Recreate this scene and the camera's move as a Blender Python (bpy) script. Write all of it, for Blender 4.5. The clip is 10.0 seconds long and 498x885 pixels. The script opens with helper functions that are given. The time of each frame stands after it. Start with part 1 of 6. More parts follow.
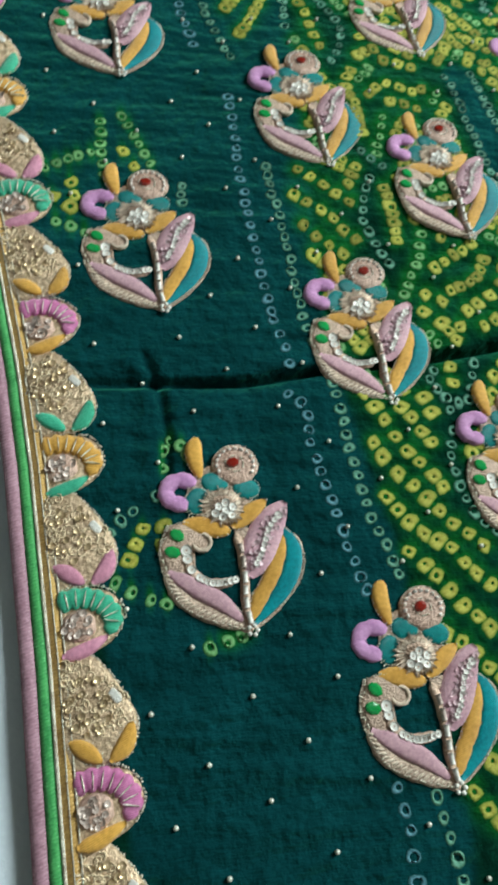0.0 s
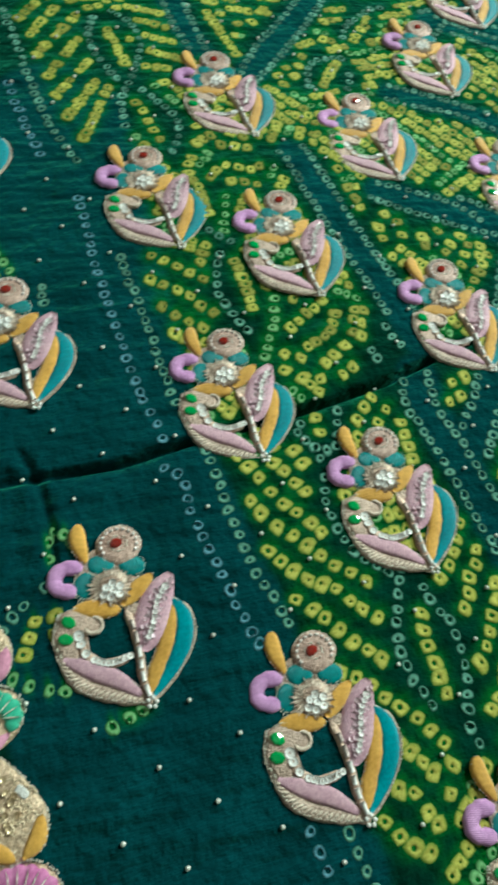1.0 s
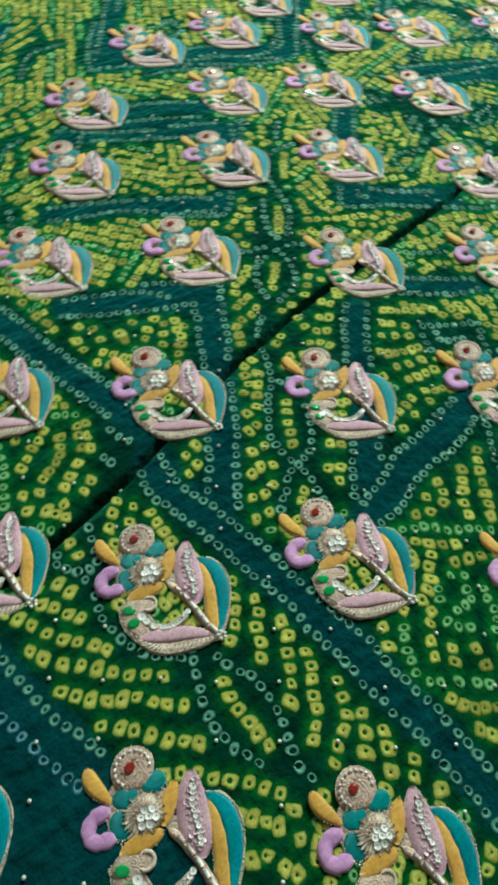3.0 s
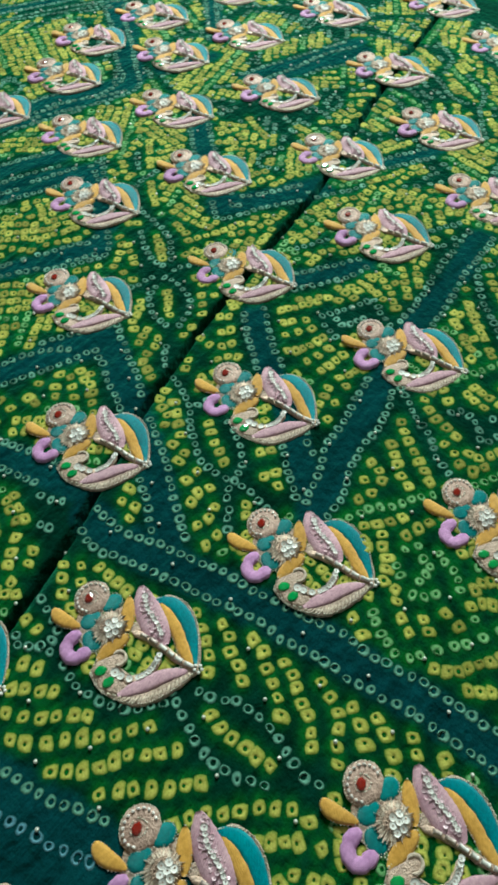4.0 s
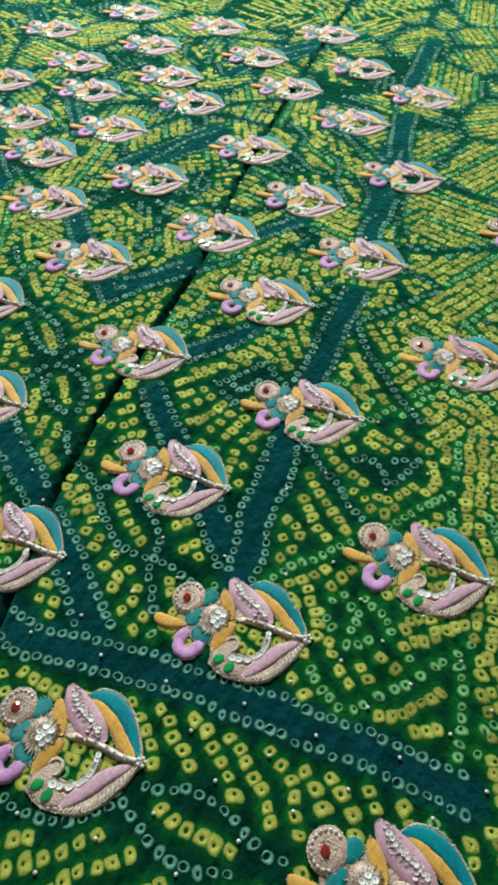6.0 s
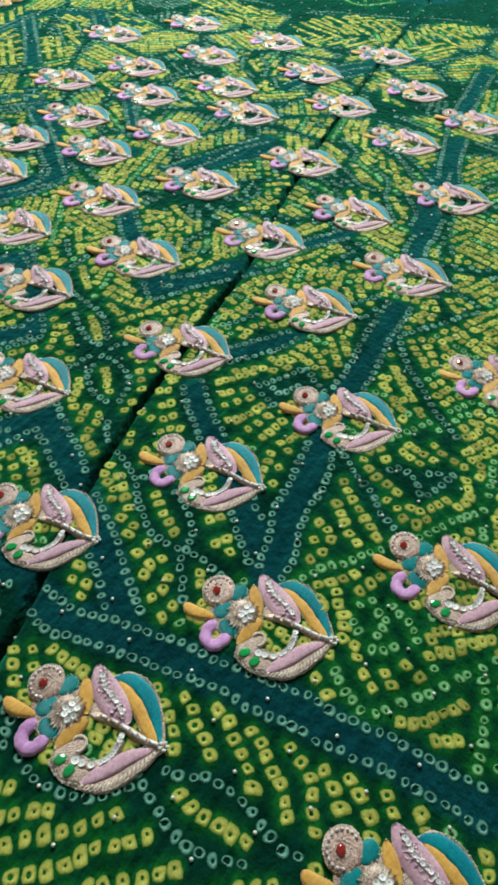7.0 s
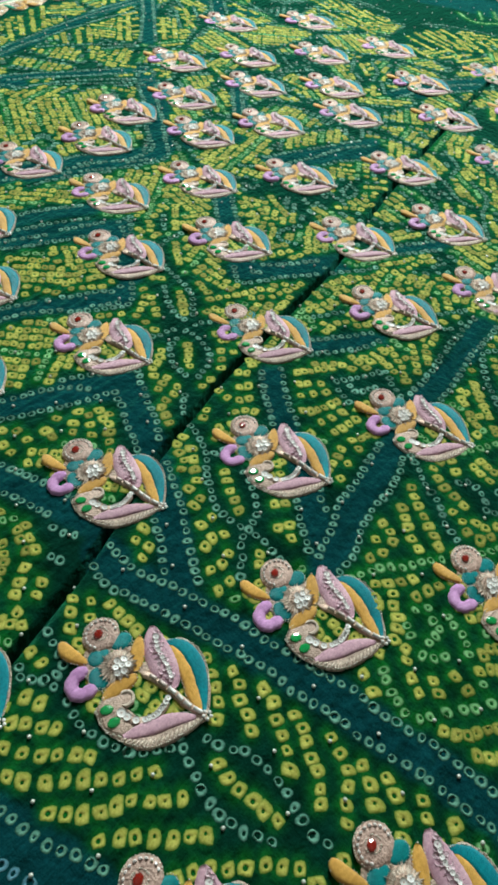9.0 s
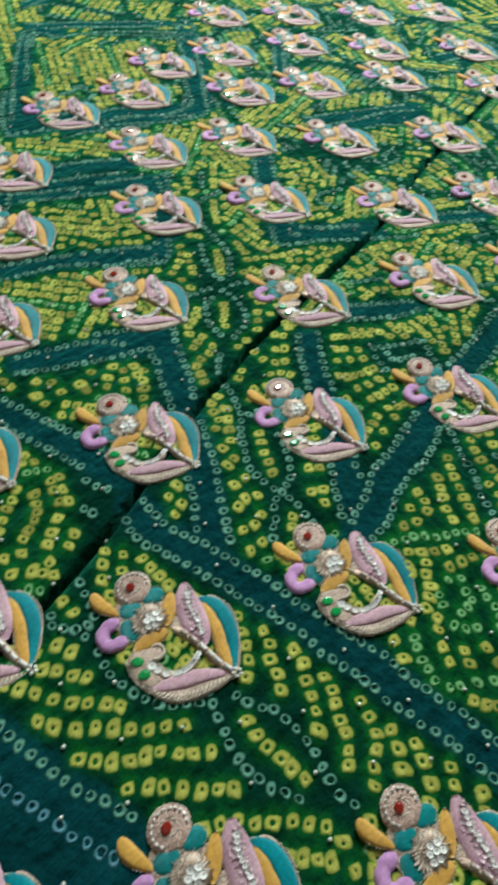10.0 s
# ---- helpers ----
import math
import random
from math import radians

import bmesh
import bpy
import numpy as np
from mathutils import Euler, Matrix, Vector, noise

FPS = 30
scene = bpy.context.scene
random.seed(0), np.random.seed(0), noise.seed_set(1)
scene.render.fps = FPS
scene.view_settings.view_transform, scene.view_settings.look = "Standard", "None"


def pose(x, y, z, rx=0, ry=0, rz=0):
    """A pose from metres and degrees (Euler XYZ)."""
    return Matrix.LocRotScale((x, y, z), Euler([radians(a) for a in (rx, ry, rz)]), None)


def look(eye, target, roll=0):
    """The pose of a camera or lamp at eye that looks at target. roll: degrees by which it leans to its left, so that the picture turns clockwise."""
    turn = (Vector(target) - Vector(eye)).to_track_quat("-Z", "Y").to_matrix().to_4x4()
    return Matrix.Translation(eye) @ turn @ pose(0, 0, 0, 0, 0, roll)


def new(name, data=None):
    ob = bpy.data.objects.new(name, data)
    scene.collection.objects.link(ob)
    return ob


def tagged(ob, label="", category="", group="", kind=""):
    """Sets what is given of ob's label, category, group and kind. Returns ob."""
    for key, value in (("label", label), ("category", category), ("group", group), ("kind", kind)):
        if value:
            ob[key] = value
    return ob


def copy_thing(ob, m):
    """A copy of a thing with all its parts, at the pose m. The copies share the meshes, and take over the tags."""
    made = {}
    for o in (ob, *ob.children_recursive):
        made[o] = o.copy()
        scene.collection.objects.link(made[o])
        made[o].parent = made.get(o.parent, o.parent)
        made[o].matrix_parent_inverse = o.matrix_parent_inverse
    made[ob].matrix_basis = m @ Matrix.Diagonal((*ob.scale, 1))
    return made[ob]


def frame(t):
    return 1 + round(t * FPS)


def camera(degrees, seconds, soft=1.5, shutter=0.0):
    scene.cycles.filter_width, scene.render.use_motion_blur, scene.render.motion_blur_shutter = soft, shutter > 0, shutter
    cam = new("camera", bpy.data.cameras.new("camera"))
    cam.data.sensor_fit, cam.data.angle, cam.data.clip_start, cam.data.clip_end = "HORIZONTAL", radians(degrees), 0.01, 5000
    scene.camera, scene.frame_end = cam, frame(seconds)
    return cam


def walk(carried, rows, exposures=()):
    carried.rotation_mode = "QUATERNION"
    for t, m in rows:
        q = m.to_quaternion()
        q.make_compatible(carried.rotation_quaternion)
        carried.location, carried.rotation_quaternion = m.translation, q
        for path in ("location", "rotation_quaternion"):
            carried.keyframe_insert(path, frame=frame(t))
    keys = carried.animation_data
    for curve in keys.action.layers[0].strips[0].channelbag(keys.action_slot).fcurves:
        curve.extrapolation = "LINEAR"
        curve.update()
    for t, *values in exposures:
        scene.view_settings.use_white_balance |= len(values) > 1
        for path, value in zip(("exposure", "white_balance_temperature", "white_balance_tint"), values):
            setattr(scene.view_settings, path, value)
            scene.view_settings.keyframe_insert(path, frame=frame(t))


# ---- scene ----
cam = camera(39.82, 10.0, soft=3.1, shutter=0.5)
PATH = [
    (0, 0.00554, 0.00307, 0.19901, 20.068, -9.363, -3.924),
    (0.5, 0.01274, 0.00183, 0.20957, 23.099, -9.508, -7.366),
    (1, 0.03097, 0.00146, 0.21788, 25.455, -8.915, -13.497),
    (1.5, 0.04047, 0.00215, 0.22163, 26.414, -10.006, -16.340),
    (2, 0.05181, -0.00093, 0.22824, 28.495, -9.914, -20.106),
    (2.5, 0.07411, -0.00813, 0.24268, 32.577, -8.164, -29.409),
    (3, 0.08739, -0.01571, 0.24451, 32.873, -4.258, -38.160),
    (3.2, 0.09280, -0.01848, 0.24633, 33.559, -2.341, -42.242),
    (4.3, 0.09773, -0.02279, 0.24639, 34.427, 1.606, -54.404),
    (4.5, 0.09781, -0.02218, 0.24405, 33.813, 2.503, -55.556),
    (5, 0.09938, -0.02414, 0.24490, 36.043, 1.400, -58.393),
    (5.5, 0.09806, -0.02603, 0.24354, 38.145, 1.239, -62.526),
    (5.7, 0.09871, -0.02544, 0.24754, 39.212, 0.562, -63.213),
    (7, 0.08668, -0.01949, 0.24627, 41.188, -1.762, -58.777),
    (7.5, 0.08092, -0.01690, 0.24683, 41.308, -2.887, -56.765),
    (8, 0.07767, -0.01421, 0.24602, 41.853, -4.082, -54.645),
    (8.5, 0.06936, -0.00922, 0.24303, 41.619, -5.352, -49.619),
    (9, 0.07137, -0.00984, 0.24221, 40.901, -5.040, -50.446),
    (9.5, 0.07236, -0.00970, 0.24095, 40.484, -5.427, -50.799),
    (10, 0.06377, -0.00398, 0.23478, 38.509, -5.908, -47.793),
]
walk(cam, [(t, pose(x, y, z, rx, ry, rz)) for t, x, y, z, rx, ry, rz in PATH],
     [(0.0, 0.20, 6500, 9), (1.0, 0.25, 6400, -1), (1.8, 0.22, 6440, -2), (3.0, 0.06, 6480, -2), (4.5, 0.05, 6440, 4), (5.5, 0.12, 6440, 8), (7.0, 0.10, 6380, 12), (10.0, 0.03, 6420, 10)])

# ---- light ----
world = bpy.data.worlds.new("room_air")
scene.world = world
world.use_nodes = True
world.node_tree.nodes["Background"].inputs["Color"].default_value = (0.9, 0.95, 1.0, 1)
world.node_tree.nodes["Background"].inputs["Strength"].default_value = 0.05
scene.view_settings.exposure = 0.0

# unseen light, added low in the east so the cloth brightens away from the camera
LAMP_AT = (1.42, 0.78, 0.85)
lamp_data = bpy.data.lights.new("added_area_light", "AREA")
lamp_data.shape, lamp_data.size, lamp_data.size_y = "RECTANGLE", 1.2, 0.10
lamp_data.energy, lamp_data.color = 56.0, (0.88, 1.0, 0.97)
lamp = new("added_area_light", lamp_data)
lamp.matrix_world = look((LAMP_AT[0] - 0.05, LAMP_AT[1], LAMP_AT[2]), (0.2, 0.2, 0.0), 90)


# ---- materials ----
def material(name, color, rough=0.6, metal=0.0, grain=None, bump=0.0, scale=800.0, sheen=0.0, spread=0.25, coat=0.0):
    """A procedural surface: a base colour that drifts at two scales, with fine relief."""
    mat = bpy.data.materials.new(name)
    mat.use_nodes = True
    nodes, links = mat.node_tree.nodes, mat.node_tree.links
    bsdf = nodes["Principled BSDF"]
    bsdf.inputs["Roughness"].default_value = rough
    bsdf.inputs["Metallic"].default_value = metal
    bsdf.inputs["Sheen Weight"].default_value = sheen
    bsdf.inputs["Coat Weight"].default_value = coat
    coord = nodes.new("ShaderNodeTexCoord")
    info = nodes.new("ShaderNodeObjectInfo")
    fine = nodes.new("ShaderNodeTexNoise")
    fine.inputs["Scale"].default_value, fine.inputs["Detail"].default_value = scale, 3.0
    wide = nodes.new("ShaderNodeTexNoise")
    wide.inputs["Scale"].default_value, wide.inputs["Detail"].default_value = scale / 9, 2.0
    for tex in (fine, wide):
        links.new(coord.outputs["Object"], tex.inputs["Vector"])
    mixed = nodes.new("ShaderNodeMath")
    mixed.operation = "MULTIPLY_ADD"
    links.new(fine.outputs["Fac"], mixed.inputs[0])
    mixed.inputs[1].default_value = 0.55
    half = nodes.new("ShaderNodeMath")
    half.operation = "MULTIPLY"
    half.inputs[1].default_value = 0.45
    links.new(wide.outputs["Fac"], half.inputs[0])
    links.new(half.outputs[0], mixed.inputs[2])
    ramp = nodes.new("ShaderNodeValToRGB")
    low = [c * (1 - spread) for c in color]
    high = [min(1.0, c * (1 + spread)) for c in (grain or color)]
    ramp.color_ramp.elements[0].position, ramp.color_ramp.elements[0].color = 0.32, (*low, 1)
    ramp.color_ramp.elements[1].position, ramp.color_ramp.elements[1].color = 0.68, (*high, 1)
    links.new(mixed.outputs[0], ramp.inputs["Fac"])
    hue = nodes.new("ShaderNodeHueSaturation")
    shift = nodes.new("ShaderNodeMapRange")
    shift.inputs["To Min"].default_value, shift.inputs["To Max"].default_value = 0.88, 1.1
    links.new(info.outputs["Random"], shift.inputs["Value"])
    links.new(shift.outputs["Result"], hue.inputs["Value"])
    links.new(ramp.outputs["Color"], hue.inputs["Color"])
    links.new(hue.outputs["Color"], bsdf.inputs["Base Color"])
    if bump:
        relief = nodes.new("ShaderNodeBump")
        relief.inputs["Strength"].default_value, relief.inputs["Distance"].default_value = bump, 0.0006
        links.new(fine.outputs["Fac"], relief.inputs["Height"])
        links.new(relief.outputs["Normal"], bsdf.inputs["Normal"])
    return mat


def thread_material(name, color, grain=None, rough=0.45, sheen=0.25, metal=0.0, angle=0.6, pitch=4200.0):
    """Satin stitch: fine parallel threads with a little shine."""
    mat = material(name, color, rough, metal, grain, 0.0, 900.0, sheen, 0.16)
    nodes, links = mat.node_tree.nodes, mat.node_tree.links
    bsdf = nodes["Principled BSDF"]
    coord = nodes["Texture Coordinate"]
    bsdf.inputs["Specular IOR Level"].default_value = 0.22
    turn = nodes.new("ShaderNodeMapping")
    turn.inputs["Rotation"].default_value = (0, 0, angle)
    wave = nodes.new("ShaderNodeTexWave")
    wave.inputs["Scale"].default_value = pitch / 6.28
    wave.inputs["Distortion"].default_value = 3.0
    wave.inputs["Detail"].default_value = 2.0
    wave.inputs["Detail Scale"].default_value = 2.0
    links.new(coord.outputs["Object"], turn.inputs["Vector"])
    links.new(turn.outputs["Vector"], wave.inputs["Vector"])
    relief = nodes.new("ShaderNodeBump")
    relief.inputs["Strength"].default_value, relief.inputs["Distance"].default_value = 0.6, 0.00016
    links.new(wave.outputs["Fac"], relief.inputs["Height"])
    links.new(relief.outputs["Normal"], bsdf.inputs["Normal"])
    return mat


PINK = thread_material("pink_thread", (0.49, 0.25, 0.33), (0.65, 0.41, 0.46), sheen=0.08)
LILAC = thread_material("lilac_thread", (0.54, 0.24, 0.52), (0.62, 0.32, 0.58), angle=1.9)
YELLOW = thread_material("marigold_thread", (0.62, 0.30, 0.045), (0.70, 0.38, 0.08), angle=1.2)
TEAL = thread_material("teal_thread", (0.0, 0.16, 0.17), (0.0, 0.22, 0.22), sheen=0.04, angle=0.1)
TURQUOISE = thread_material("turquoise_thread", (0.0, 0.18, 0.225), (0.0, 0.26, 0.30), sheen=0.04, angle=0.9)
MINT = thread_material("mint_green_thread", (0.02, 0.36, 0.22), (0.06, 0.45, 0.28), angle=1.4)
MAGENTA = thread_material("magenta_thread", (0.52, 0.09, 0.30), (0.60, 0.22, 0.42), angle=1.4)
ROSE = thread_material("rose_pink_thread", (0.54, 0.19, 0.30), (0.66, 0.30, 0.42), sheen=0.08, angle=0.7)
ZARI = material("gold_zari_thread", (0.38, 0.24, 0.17), 0.42, 0.35, (0.62, 0.45, 0.35), 0.9, 1400.0, 0.0, 0.35)
# the pale end of the grain paints in the zari's glitter
ZARI_PALE = material("pale_gold_zari", (0.33, 0.205, 0.15), 0.42, 0.15, (0.66, 0.48, 0.38), 1.0, 1700.0, 0.0, 0.25)
FLOSS = thread_material("cream_gold_floss", (0.55, 0.42, 0.32), (0.80, 0.67, 0.55), metal=0.05, angle=0.3)
# near-white grain: pinpoint sparkle put into the colour of the cord
CORD = material("gold_cord", (0.52, 0.38, 0.28), 0.3, 0.15, (0.94, 0.80, 0.66), 0.9, 1900.0, 0.0, 0.3)
HEAD = material("rose_brown_cutwork", (0.29, 0.165, 0.125), 0.5, 0.1, (0.53, 0.36, 0.29), 0.9, 1200.0)
PEARL = material("pearl_white_bead", (0.86, 0.78, 0.74), 0.22, 0.0, None, 0.0, 400.0, 0.0, 0.08, 0.6)
SILVER = material("silver_sequin", (0.78, 0.75, 0.71), 0.38, 0.0, None, 0.0, 300.0, 0.0, 0.08)
GOLD_SEQUIN = material("gold_sequin", (0.50, 0.35, 0.19), 0.32, 0.5, (0.72, 0.55, 0.34), 0.0, 900.0, 0.0, 0.15)
MOUND = material("gold_bead_ground", (0.34, 0.22, 0.13), 0.45, 0.35, (0.64, 0.47, 0.32), 1.0, 900.0, 0.0, 0.35)
GOLD_LOOP = material("twisted_gold_thread", (0.42, 0.29, 0.17), 0.38, 0.25, (0.80, 0.63, 0.44), 0.8, 1300.0, 0.0, 0.3)
SEQUIN = material("champagne_sequin", (0.48, 0.38, 0.34), 0.4, 0.2, (0.64, 0.53, 0.48), 0.0, 900.0, 0.0, 0.1)
STEEL = material("small_silver_stud", (0.66, 0.66, 0.58), 0.3, 0.15, None, 0.0, 300.0, 0.0, 0.1)
ROSE_SEQUIN = material("pale_pink_sequin", (0.56, 0.36, 0.43), 0.3, 0.1, (0.76, 0.57, 0.61), 0.0, 900.0, 0.0, 0.12)
# wide spread of tone, so the netting's sparkle lies in its colour
NET = material("nude_netting", (0.32, 0.205, 0.15), 0.6, 0.0, (0.58, 0.43, 0.34), 1.0, 1500.0, 0.0, 0.35)
RUBY = material("red_stone", (0.24, 0.015, 0.008), 0.08, 0.0, None, 0.0, 300.0, 0.0, 0.2, 1.0)
EMERALD = material("green_stone", (0.008, 0.30, 0.07), 0.08, 0.0, None, 0.0, 300.0, 0.0, 0.2, 1.0)
SHEET = material("white_cotton_sheet", (0.78, 0.87, 0.98), 0.85, 0.0, None, 0.4, 700.0, 0.2, 0.05)
WALL = material("cream_wall_paint", (0.46, 0.44, 0.40), 0.8, 0.0, None, 0.1, 60.0, 0.0, 0.04)
FLOOR = material("grey_floor_tile", (0.28, 0.265, 0.245), 0.4, 0.0, None, 0.1, 30.0, 0.0, 0.08)
WOOD = material("brown_bed_wood", (0.20, 0.10, 0.05), 0.45, 0.0, None, 0.2, 40.0, 0.0, 0.2)


def knot_material(name, color, grain, bled):
    """Dye that is full in the ring of a dot and has bled towards its edges."""
    mat = material(name, color, 0.8, 0.0, grain, 0.5, 1100.0, 0.0, 0.22)
    nodes, links = mat.node_tree.nodes, mat.node_tree.links
    bsdf = nodes["Principled BSDF"]
    bsdf.inputs["Specular IOR Level"].default_value = 0.15
    bsdf.inputs["Sheen Weight"].default_value = 0.2
    bsdf.inputs["Sheen Roughness"].default_value = 0.45
    bsdf.inputs["Sheen Tint"].default_value = (*[c / max(grain) for c in grain], 1)
    full = bsdf.inputs["Base Color"].links[0].from_socket
    ring = nodes.new("ShaderNodeAttribute")
    ring.attribute_name = "ring"
    mix = nodes.new("ShaderNodeMix")
    mix.data_type = "RGBA"
    mix.inputs[6].default_value = (*bled, 1)
    links.new(ring.outputs["Fac"], mix.inputs["Factor"])
    links.new(full, mix.inputs[7])
    island = nodes.new("ShaderNodeNewGeometry")
    vary = nodes.new("ShaderNodeMapRange")
    vary.inputs["To Min"].default_value, vary.inputs["To Max"].default_value = 0.55, 1.2
    links.new(island.outputs["Random Per Island"], vary.inputs["Value"])
    tone = nodes.new("ShaderNodeHueSaturation")
    links.new(vary.outputs["Result"], tone.inputs["Value"])
    links.new(mix.outputs[2], tone.inputs["Color"])
    links.new(tone.outputs["Color"], bsdf.inputs["Base Color"])
    return mat


KNOT_YELLOW = knot_material("yellow_tie_dye", (0.355, 0.345, 0.042), (0.505, 0.485, 0.11), (0.05, 0.16, 0.015))
KNOT_WHITE = knot_material("pale_green_tie_dye", (0.055, 0.205, 0.145), (0.18, 0.41, 0.30), (0.008, 0.075, 0.048))
KNOT_BLUE = knot_material("pale_blue_tie_dye", (0.05, 0.18, 0.24), (0.15, 0.34, 0.42), (0.01, 0.08, 0.08))
KNOT_GREEN = knot_material("lime_green_tie_dye", (0.11, 0.33, 0.10), (0.22, 0.46, 0.20), (0.012, 0.12, 0.03))


# ---- helpers for shapes ----
MM = 0.001


def link_mesh(name, verts, faces, mat, smooth=True):
    me = bpy.data.meshes.new(name)
    me.from_pydata([tuple(v) for v in verts], [], faces)
    me.materials.append(mat)
    if smooth:
        me.polygons.foreach_set("use_smooth", [True] * len(me.polygons))
    me.update()
    return me


def part(name, me, parent, label="", at=None):
    ob = new(name, me)
    ob.parent = parent
    if at is not None:
        ob.matrix_basis = at
    if label:
        ob["label"] = label
    return ob


def spline(points, n):
    """n points along a smooth line through the given ones."""
    p = np.array(points, float)
    if len(p) == 2:
        return p[0] + (p[1] - p[0]) * np.linspace(0, 1, n)[:, None]
    ext = np.vstack([2 * p[0] - p[1], p, 2 * p[-1] - p[-2]])
    out = []
    for s in np.linspace(0, len(p) - 1, n):
        i = min(int(s), len(p) - 2)
        f = s - i
        a, b, c, d = ext[i:i + 4]
        out.append(0.5 * (2 * b + (c - a) * f + (2 * a - 5 * b + 4 * c - d) * f * f + (3 * b - a - 3 * c + d) * f ** 3))
    return np.array(out)


def ribbon(path, width, height, base=0.0, n=14, round_ends=(0.5, 0.5), bulge=0.0, profile=6, lobes=0):
    """A padded strip along a line, in mm: full in the middle, drawn in at its ends."""
    p = spline(path, n)
    d = np.gradient(p, axis=0)
    d /= np.linalg.norm(d, axis=1)[:, None] + 1e-9
    side = np.stack([-d[:, 1], d[:, 0]], 1)
    s = np.linspace(0, 1, n)
    form = np.ones(n)
    a, b = round_ends
    if a > 0:
        form = np.minimum(form, np.sqrt(np.clip(1 - (1 - np.clip(s / a, 0, 1)) ** 2, 0.004, 1)))
    if b > 0:
        form = np.minimum(form, np.sqrt(np.clip(1 - (1 - np.clip((1 - s) / b, 0, 1)) ** 2, 0.004, 1)))
    uneven = 1 + 0.07 * np.sin(np.arange(n) * 2.3 + width) + 0.05 * np.sin(np.arange(n) * 5.1 + 2 * n)
    if not lobes and profile > 4:
        form = form * uneven
    if lobes:
        form = form * (0.80 + 0.20 * np.abs(np.sin(np.pi * lobes * s)))
    verts, faces = [], []
    for i in range(n):
        for k in range(profile + 1):
            ang = math.pi * k / profile
            off = math.cos(ang) * width / 2 * form[i]
            z = base + math.sin(ang) ** 0.7 * height * (0.35 + 0.65 * form[i]) * (1 + 0.09 * math.sin(i * 3.7 + k * 2.1)) if 0 < k < profile else base - 0.3
            q = p[i] + side[i] * (off + bulge * math.sin(math.pi * s[i]))
            verts.append((q[0] * MM, q[1] * MM, z * MM))
    m = profile + 1
    for i in range(n - 1):
        for k in range(profile):
            faces.append((i * m + k, i * m + k + 1, (i + 1) * m + k + 1, (i + 1) * m + k))
    faces.append(tuple(range(m)))
    faces.append(tuple((n - 1) * m + k for k in reversed(range(m))))
    return verts, faces


def pillow(cx, cy, rx, ry, height, base=0.0, n=16, lobes=0, depth=0.0, turn=0.0):
    """A padded round patch, in mm, with an outline of lobes where wanted."""
    verts, faces = [], []
    rings = ((1.0, -0.3), (1.0, 0.35), (0.86, 0.78), (0.5, 1.0))
    for r, h in rings:
        for k in range(n):
            a = 2 * math.pi * k / n
            lobe = 1 + depth * math.cos(lobes * a) + 0.025 * math.sin(k * 2.7 + rx) + 0.02 * math.sin(k * 5.3 + ry)
            x, y = rx * r * lobe * math.cos(a), ry * r * lobe * math.sin(a)
            x, y = x * math.cos(turn) - y * math.sin(turn), x * math.sin(turn) + y * math.cos(turn)
            verts.append(((cx + x) * MM, (cy + y) * MM, (base + (h * height if h > 0 else h)) * MM))
    verts.append((cx * MM, cy * MM, (base + height) * MM))
    for i in range(len(rings) - 1):
        for k in range(n):
            faces.append((i * n + k, i * n + (k + 1) % n, (i + 1) * n + (k + 1) % n, (i + 1) * n + k))
    o = (len(rings) - 1) * n
    for k in range(n):
        faces.append((o + k, o + (k + 1) % n, len(verts) - 1))
    return verts, faces


def joined(*shapes):
    verts, faces = [], []
    for v, f in shapes:
        o = len(verts)
        verts += list(v)
        faces += [tuple(i + o for i in face) for face in f]
    return verts, faces


def bead(cx, cy, cz, r, squash=1.0, n=8):
    """A small round bead, in mm."""
    verts, faces = [(cx * MM, cy * MM, (cz + r * squash) * MM)], []
    for lat in (50, 10, -35):
        for k in range(n):
            a, b = 2 * math.pi * k / n, radians(lat)
            verts.append(((cx + r * math.cos(b) * math.cos(a)) * MM, (cy + r * math.cos(b) * math.sin(a)) * MM, (cz + r * squash * math.sin(b)) * MM))
    for k in range(n):
        faces.append((0, 1 + k, 1 + (k + 1) % n))
        for j in range(2):
            faces.append((1 + j * n + k, 1 + (j + 1) * n + k, 1 + (j + 1) * n + (k + 1) % n, 1 + j * n + (k + 1) % n))
    return verts, faces


def sequin(cx, cy, cz, r, lean=0.0, toward=0.0, n=9):
    """A small cupped disc with a hole, in mm, leaning a little."""
    verts, faces = [], []
    for rad, h in ((r, 0.0), (r * 0.72, -0.22 * r), (r * 0.24, -0.26 * r)):
        for k in range(n):
            a = 2 * math.pi * k / n
            x, y = rad * math.cos(a), rad * math.sin(a)
            z = h + 0.3 * r + (x * math.cos(toward) + y * math.sin(toward)) * math.tan(lean)
            verts.append(((cx + x) * MM, (cy + y) * MM, (cz + z) * MM))
    for j in range(2):
        for k in range(n):
            faces.append((j * n + k, j * n + (k + 1) % n, (j + 1) * n + (k + 1) % n, (j + 1) * n + k))
    return verts, faces


def drop(cx, cy, cz, rx, ry, turn, height):
    """A cut stone, longer than wide, with a flat table."""
    return pillow(cx, cy, rx, ry, height, cz, 8, 1, 0.14, radians(turn))


